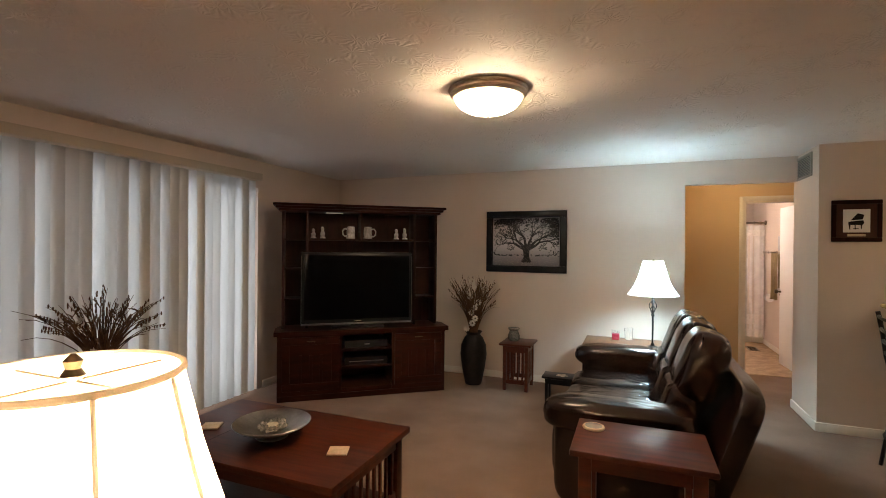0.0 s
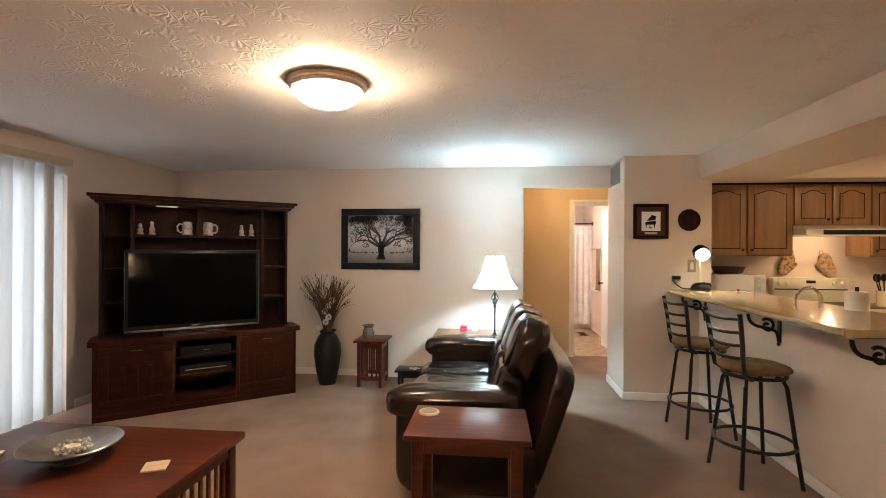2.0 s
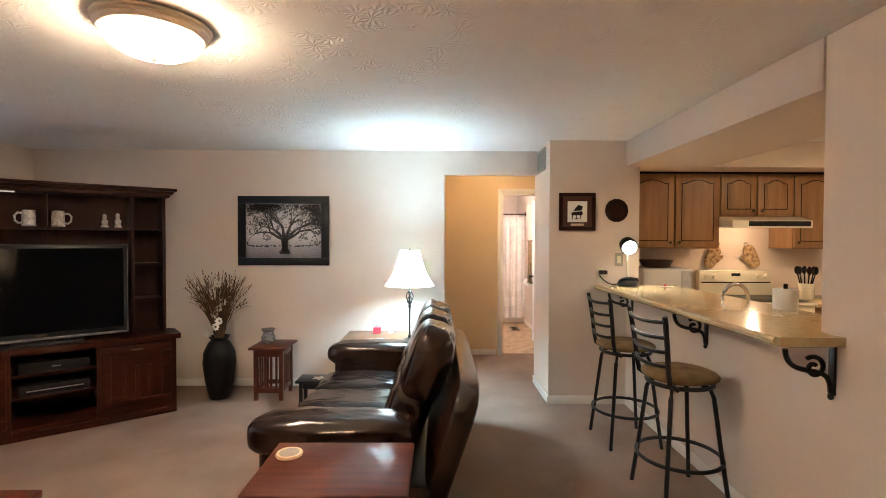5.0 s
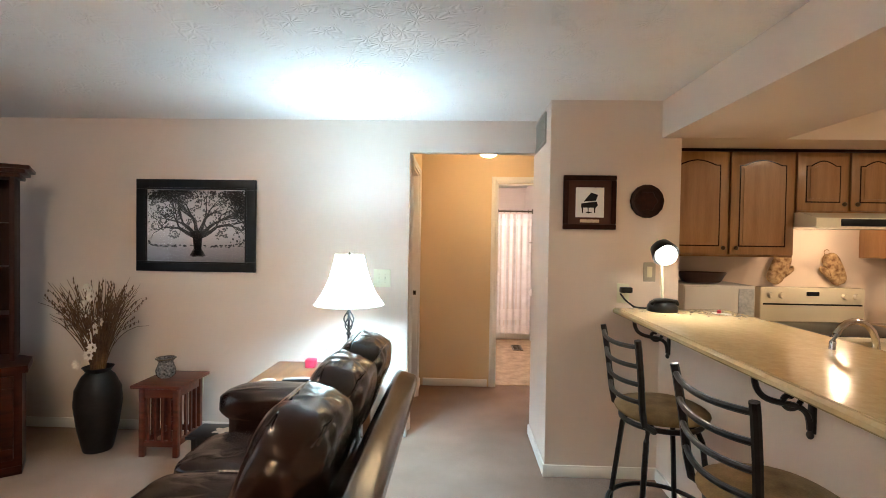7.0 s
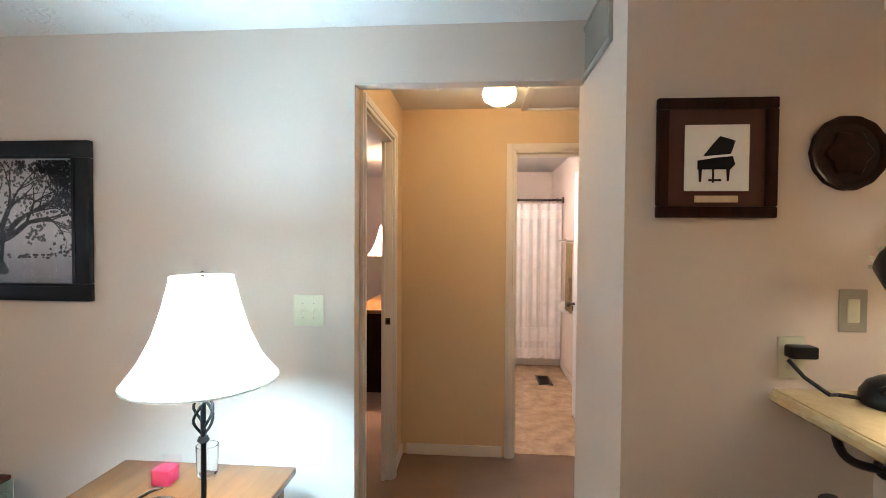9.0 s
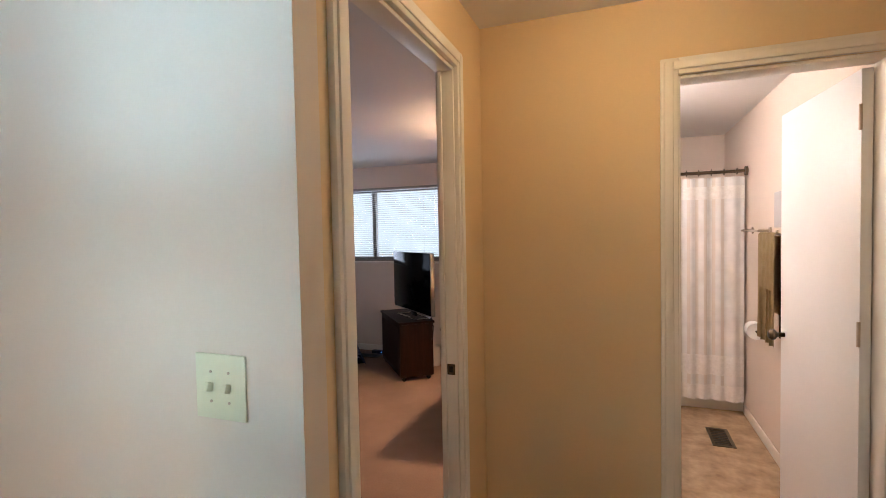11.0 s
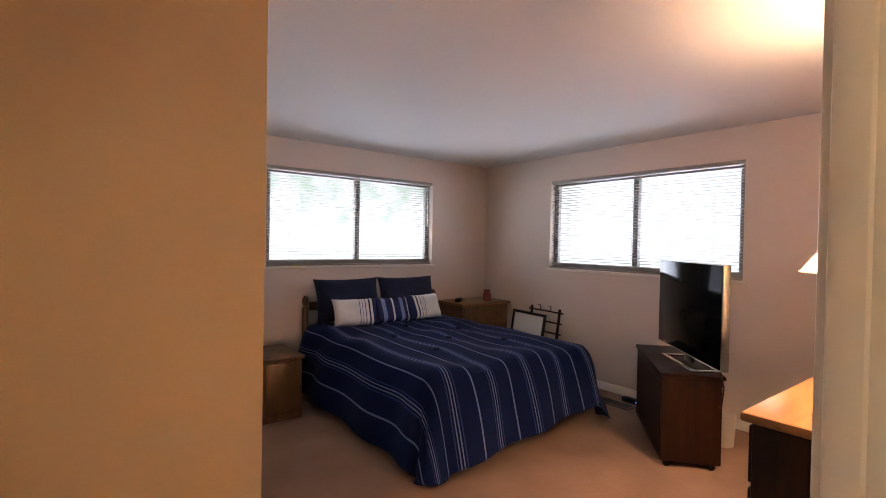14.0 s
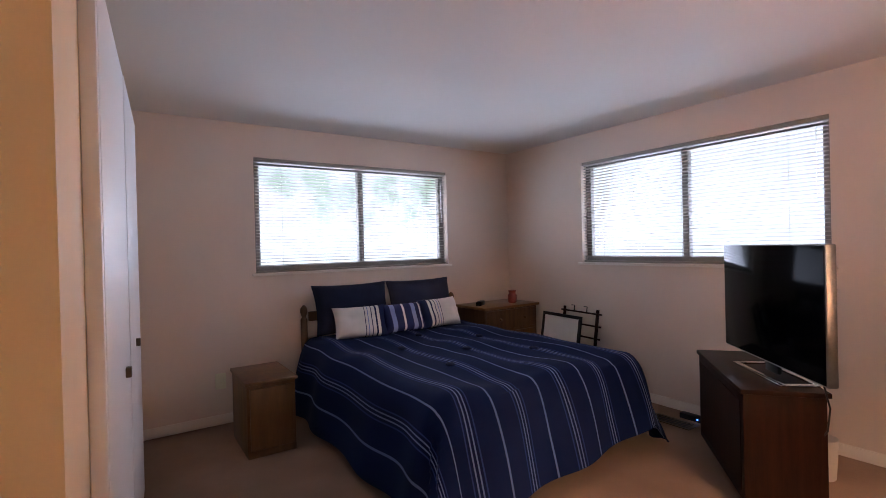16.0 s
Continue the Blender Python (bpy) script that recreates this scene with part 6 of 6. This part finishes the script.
ck = thing("alarm_clock", pose(-3.48, 9.05, 0.725, 0, 0, -55), "small dark alarm clock with glowing amber digits", "clock")
part("case", boxes((-0.07, -0.03, 0, 0.07, 0.03, 0.045), r=0.012), BLACK, ck)
dg = bmesh.new()
for x, n in ((-0.035, 7), (-0.008, 2), (0.02, 1)):
    segs = {7: ("t", "u", "l"), 2: ("t", "u", "m", "v", "b"), 1: ("u", "l")}[n]
    for q in segs:
        a = {"t": (0, 0.030, 0.014, 0.033), "m": (0, 0.021, 0.014, 0.024), "b": (0, 0.011, 0.014, 0.014), "u": (0.011, 0.022, 0.014, 0.033), "l": (0.011, 0.011, 0.014, 0.022), "v": (0, 0.011, 0.003, 0.022)}[q]
        rbox(dg, x + a[0], -0.0315, a[1], x + a[2], -0.0302, a[3])
part("digits", dg, glow("amber_digits", (1.0, 0.32, 0.05), 3.0), ck, "glowing amber digits")
rj = thing("candle_jar", pose(-3.42, 9.42, 0.725), "red glass candle jar on the chest", "candle")
part("jar", lathe(bmesh.new(), [(0.036, 0), (0.045, 0.01), (0.046, 0.08), (0.034, 0.10), (0.04, 0.125), (0.038, 0.13), (0.01, 0.128)], seg=28), REDJAR, rj)

# pictures leaning on the wall below the window
def leaning_frame(name, m, w, h, frame_mat, pic_mat, label):
    f = thing(name, m, label, "picture")
    e = 0.03
    part("frame", boxes((0, -0.02, 0, w, 0, e), (0, -0.02, h - e, w, 0, h), (0, -0.02, e, e, 0, h - e), (w - e, -0.02, e, w, 0, h - e), r=0.003), frame_mat, f)
    part("mat_board", boxes((e, -0.012, e, w - e, -0.006, h - e)), PAPER, f)
    part("print", boxes((w * 0.22, -0.014, h * 0.12, w * 0.78, -0.012, h * 0.62)), pic_mat, f)
    return f


leaning_frame("framed_picture", pose(-3.16, 9.50, 0, -9, 0, -6), 0.52, 0.66, BLACK, BLACK, "black framed picture with white mat leaning on the wall")
ld = thing("towel_ladder", pose(-2.98, 9.60, 0, -8, 0, -6), "dark wooden rack leaning behind the pictures", "rack")
for x in (0.0, 0.42):
    part("post", boxes((x, -0.02, 0, x + 0.025, 0.0, 0.72), r=0.003), DARKWOOD, ld)
for z in (0.35, 0.46, 0.57, 0.68):
    part("rung", rod(bmesh.new(), (-0.03, -0.01, z), (0.48, -0.01, z), 0.008), DARKWOOD, ld)
for x in (0.14, 0.30):
    part("hook", tube(bmesh.new(), [(x, -0.01, 0.68), (x, -0.01, 0.735), (x - 0.04, -0.01, 0.735)], 0.005, 6), IRON, ld)

# television on a cabinet turned to the bed: local x along its front, y to its back
TV = pose(-0.875, 8.575, 0, 0, 0, 130)
tc = thing("tv_cabinet", TV, "dark walnut low television cabinet on castors", "cabinet")
part("body", boxes((0.0, -0.345, 0.045, 0.86, 0.0, 0.575), r=0.004), WALNUT, tc)
part("top", boxes((-0.012, -0.36, 0.5755, 0.872, 0.012, 0.60), r=0.004), WALNUT, tc)
part("recess", boxes((0.04, 0.0005, 0.09, 0.82, 0.004, 0.53)), DARKWOOD, tc)
for x in (0.04, 0.82):
    for y in (-0.30, -0.04):
        part("castor", rod(bmesh.new(), (x - 0.012, y, 0.022), (x + 0.012, y, 0.022), 0.022, seg=14), BLACK, tc)
t2 = thing("television", pose(-0.90, 8.955, 0.60, 0, 0, 138.5), "silver-edged flat television on the low cabinet", "television")
part("casing", boxes((-0.475, -0.028, 0.062, 0.475, 0.018, 0.69), r=0.008), PEWTER, t2)
part("screen", boxes((-0.468, 0.0182, 0.072, 0.468, 0.022, 0.684), r=0.001), SCREEN, t2)
part("neck", boxes((-0.06, -0.02, 0.012, 0.06, 0.0, 0.078), r=0.004), BLACK, t2)
part("foot", boxes((-0.24, 0.055, 0.0, 0.24, 0.085, 0.012), (-0.24, -0.10, 0.0, 0.24, -0.08, 0.012), (-0.24, -0.08, 0.0, -0.215, 0.055, 0.012), (0.215, -0.08, 0.0, 0.24, 0.055, 0.012), r=0.004), CHROME, t2)

part("cord", tube(bmesh.new(), [(-0.30, -0.03, 0.20), (-0.33, -0.05, 0.05), (-0.36, -0.06, -0.06), (-0.34, -0.06, -0.17), (-0.30, -0.06, -0.22)], 0.004, 6), BLACK, t2)

dr = thing("dresser", pose(-0.06, 7.56, 0), "honey-topped dark wooden dresser against the wall", "dresser")
part("body", boxes((0.03, 0.03, 0.0, 0.525, 1.32, 0.765), r=0.006), WALNUT, dr)
part("top", boxes((0.0, 0.0, 0.765, 0.53, 1.35, 0.80), r=0.010), OAKTOP, dr, "honey-coloured top")
for z in (0.06, 0.30, 0.53):
    for y in (0.06, 0.69):
        d = part("drawer", boxes((0.010, y, z, 0.0295, y + 0.60, z + 0.21), r=0.005), WALNUT, dr)
        part("handle", tube(bmesh.new(), [(0.01, y + 0.25, z + 0.11), (-0.012, y + 0.26, z + 0.10), (-0.012, y + 0.34, z + 0.10), (0.01, y + 0.35, z + 0.11)], 0.005, 6), BRONZE, d)
bell_lamp(pose(0.22, 7.95, 0.80), 0.50, "table lamp with cream bell shade, lit, on the dresser")
wb = thing("waste_basket", pose(-0.79, 9.28, 0), "small pale plastic bin beside the television cabinet", "bin")
part("bin", lathe(bmesh.new(), [(0.058, 0), (0.062, 0.005), (0.075, 0.22), (0.072, 0.22), (0.057, 0.01)], seg=28, cap=False), mat("pale_plastic", (0.62, 0.56, 0.50), (0.55, 0.5, 0.45), 6, 0.5), wb)
rt = thing("router", pose(-1.66, 9.56, 0), "small black modem with a blue light on the floor", "modem")
part("case", boxes((-0.08, -0.03, 0, 0.08, 0.03, 0.04), r=0.006), BLACK, rt)
part("status_light", boxes((0.05, -0.0325, 0.018, 0.06, -0.0302, 0.026)), glow("blue_light", (0.1, 0.25, 1.0), 5.0), rt)

# ---- outside the windows ----
def day_backdrop(name, m, w, h, leafy):
    """Plain bright overcast distance outside a window; leafy: pale green towards its top."""
    mt, nt, p = tree(name)
    co, ns, rp = nt.nodes.new("ShaderNodeTexCoord"), nt.nodes.new("ShaderNodeTexNoise"), nt.nodes.new("ShaderNodeValToRGB")
    ns.inputs["Scale"].default_value, ns.inputs["Detail"].default_value = 0.9, 8.0
    nt.links.new(co.outputs["Object"], ns.inputs["Vector"])
    sp, hi = nt.nodes.new("ShaderNodeSeparateXYZ"), nt.nodes.new("ShaderNodeMath")
    nt.links.new(co.outputs["Object"], sp.inputs[0])
    hi.operation = "MULTIPLY_ADD"
    hi.inputs[1].default_value = -0.13 if leafy else 0.0
    nt.links.new(sp.outputs[2], hi.inputs[0])
    nt.links.new(ns.outputs["Fac"], hi.inputs[2])
    nt.links.new(hi.outputs[0], rp.inputs["Fac"])
    rp.color_ramp.elements[0].position, rp.color_ramp.elements[1].position = (0.0, 0.16) if leafy else (0.40, 0.56)
    rp.color_ramp.elements[0].color = (0.50, 0.60, 0.46, 1) if leafy else (0.86, 0.90, 0.94, 1)
    rp.color_ramp.elements[1].color = (0.95, 0.98, 1.0, 1)
    nt.links.new(rp.outputs["Color"], p.inputs["Emission Color"])
    p.inputs["Base Color"].default_value = (0, 0, 0, 1)
    p.inputs["Emission Strength"].default_value = 0.8
    ob = setting(name, boxes((-w / 2, -0.05, 0, w / 2, 0.0, h)), mt, "bright overcast distance outside the window")
    ob.matrix_world = m


day_backdrop("backdrop_north", pose(-2, 19, -0.3), 70, 25, False)
day_backdrop("backdrop_west", pose(-13, 5, -0.3, 0, 0, 90), 70, 25, True)
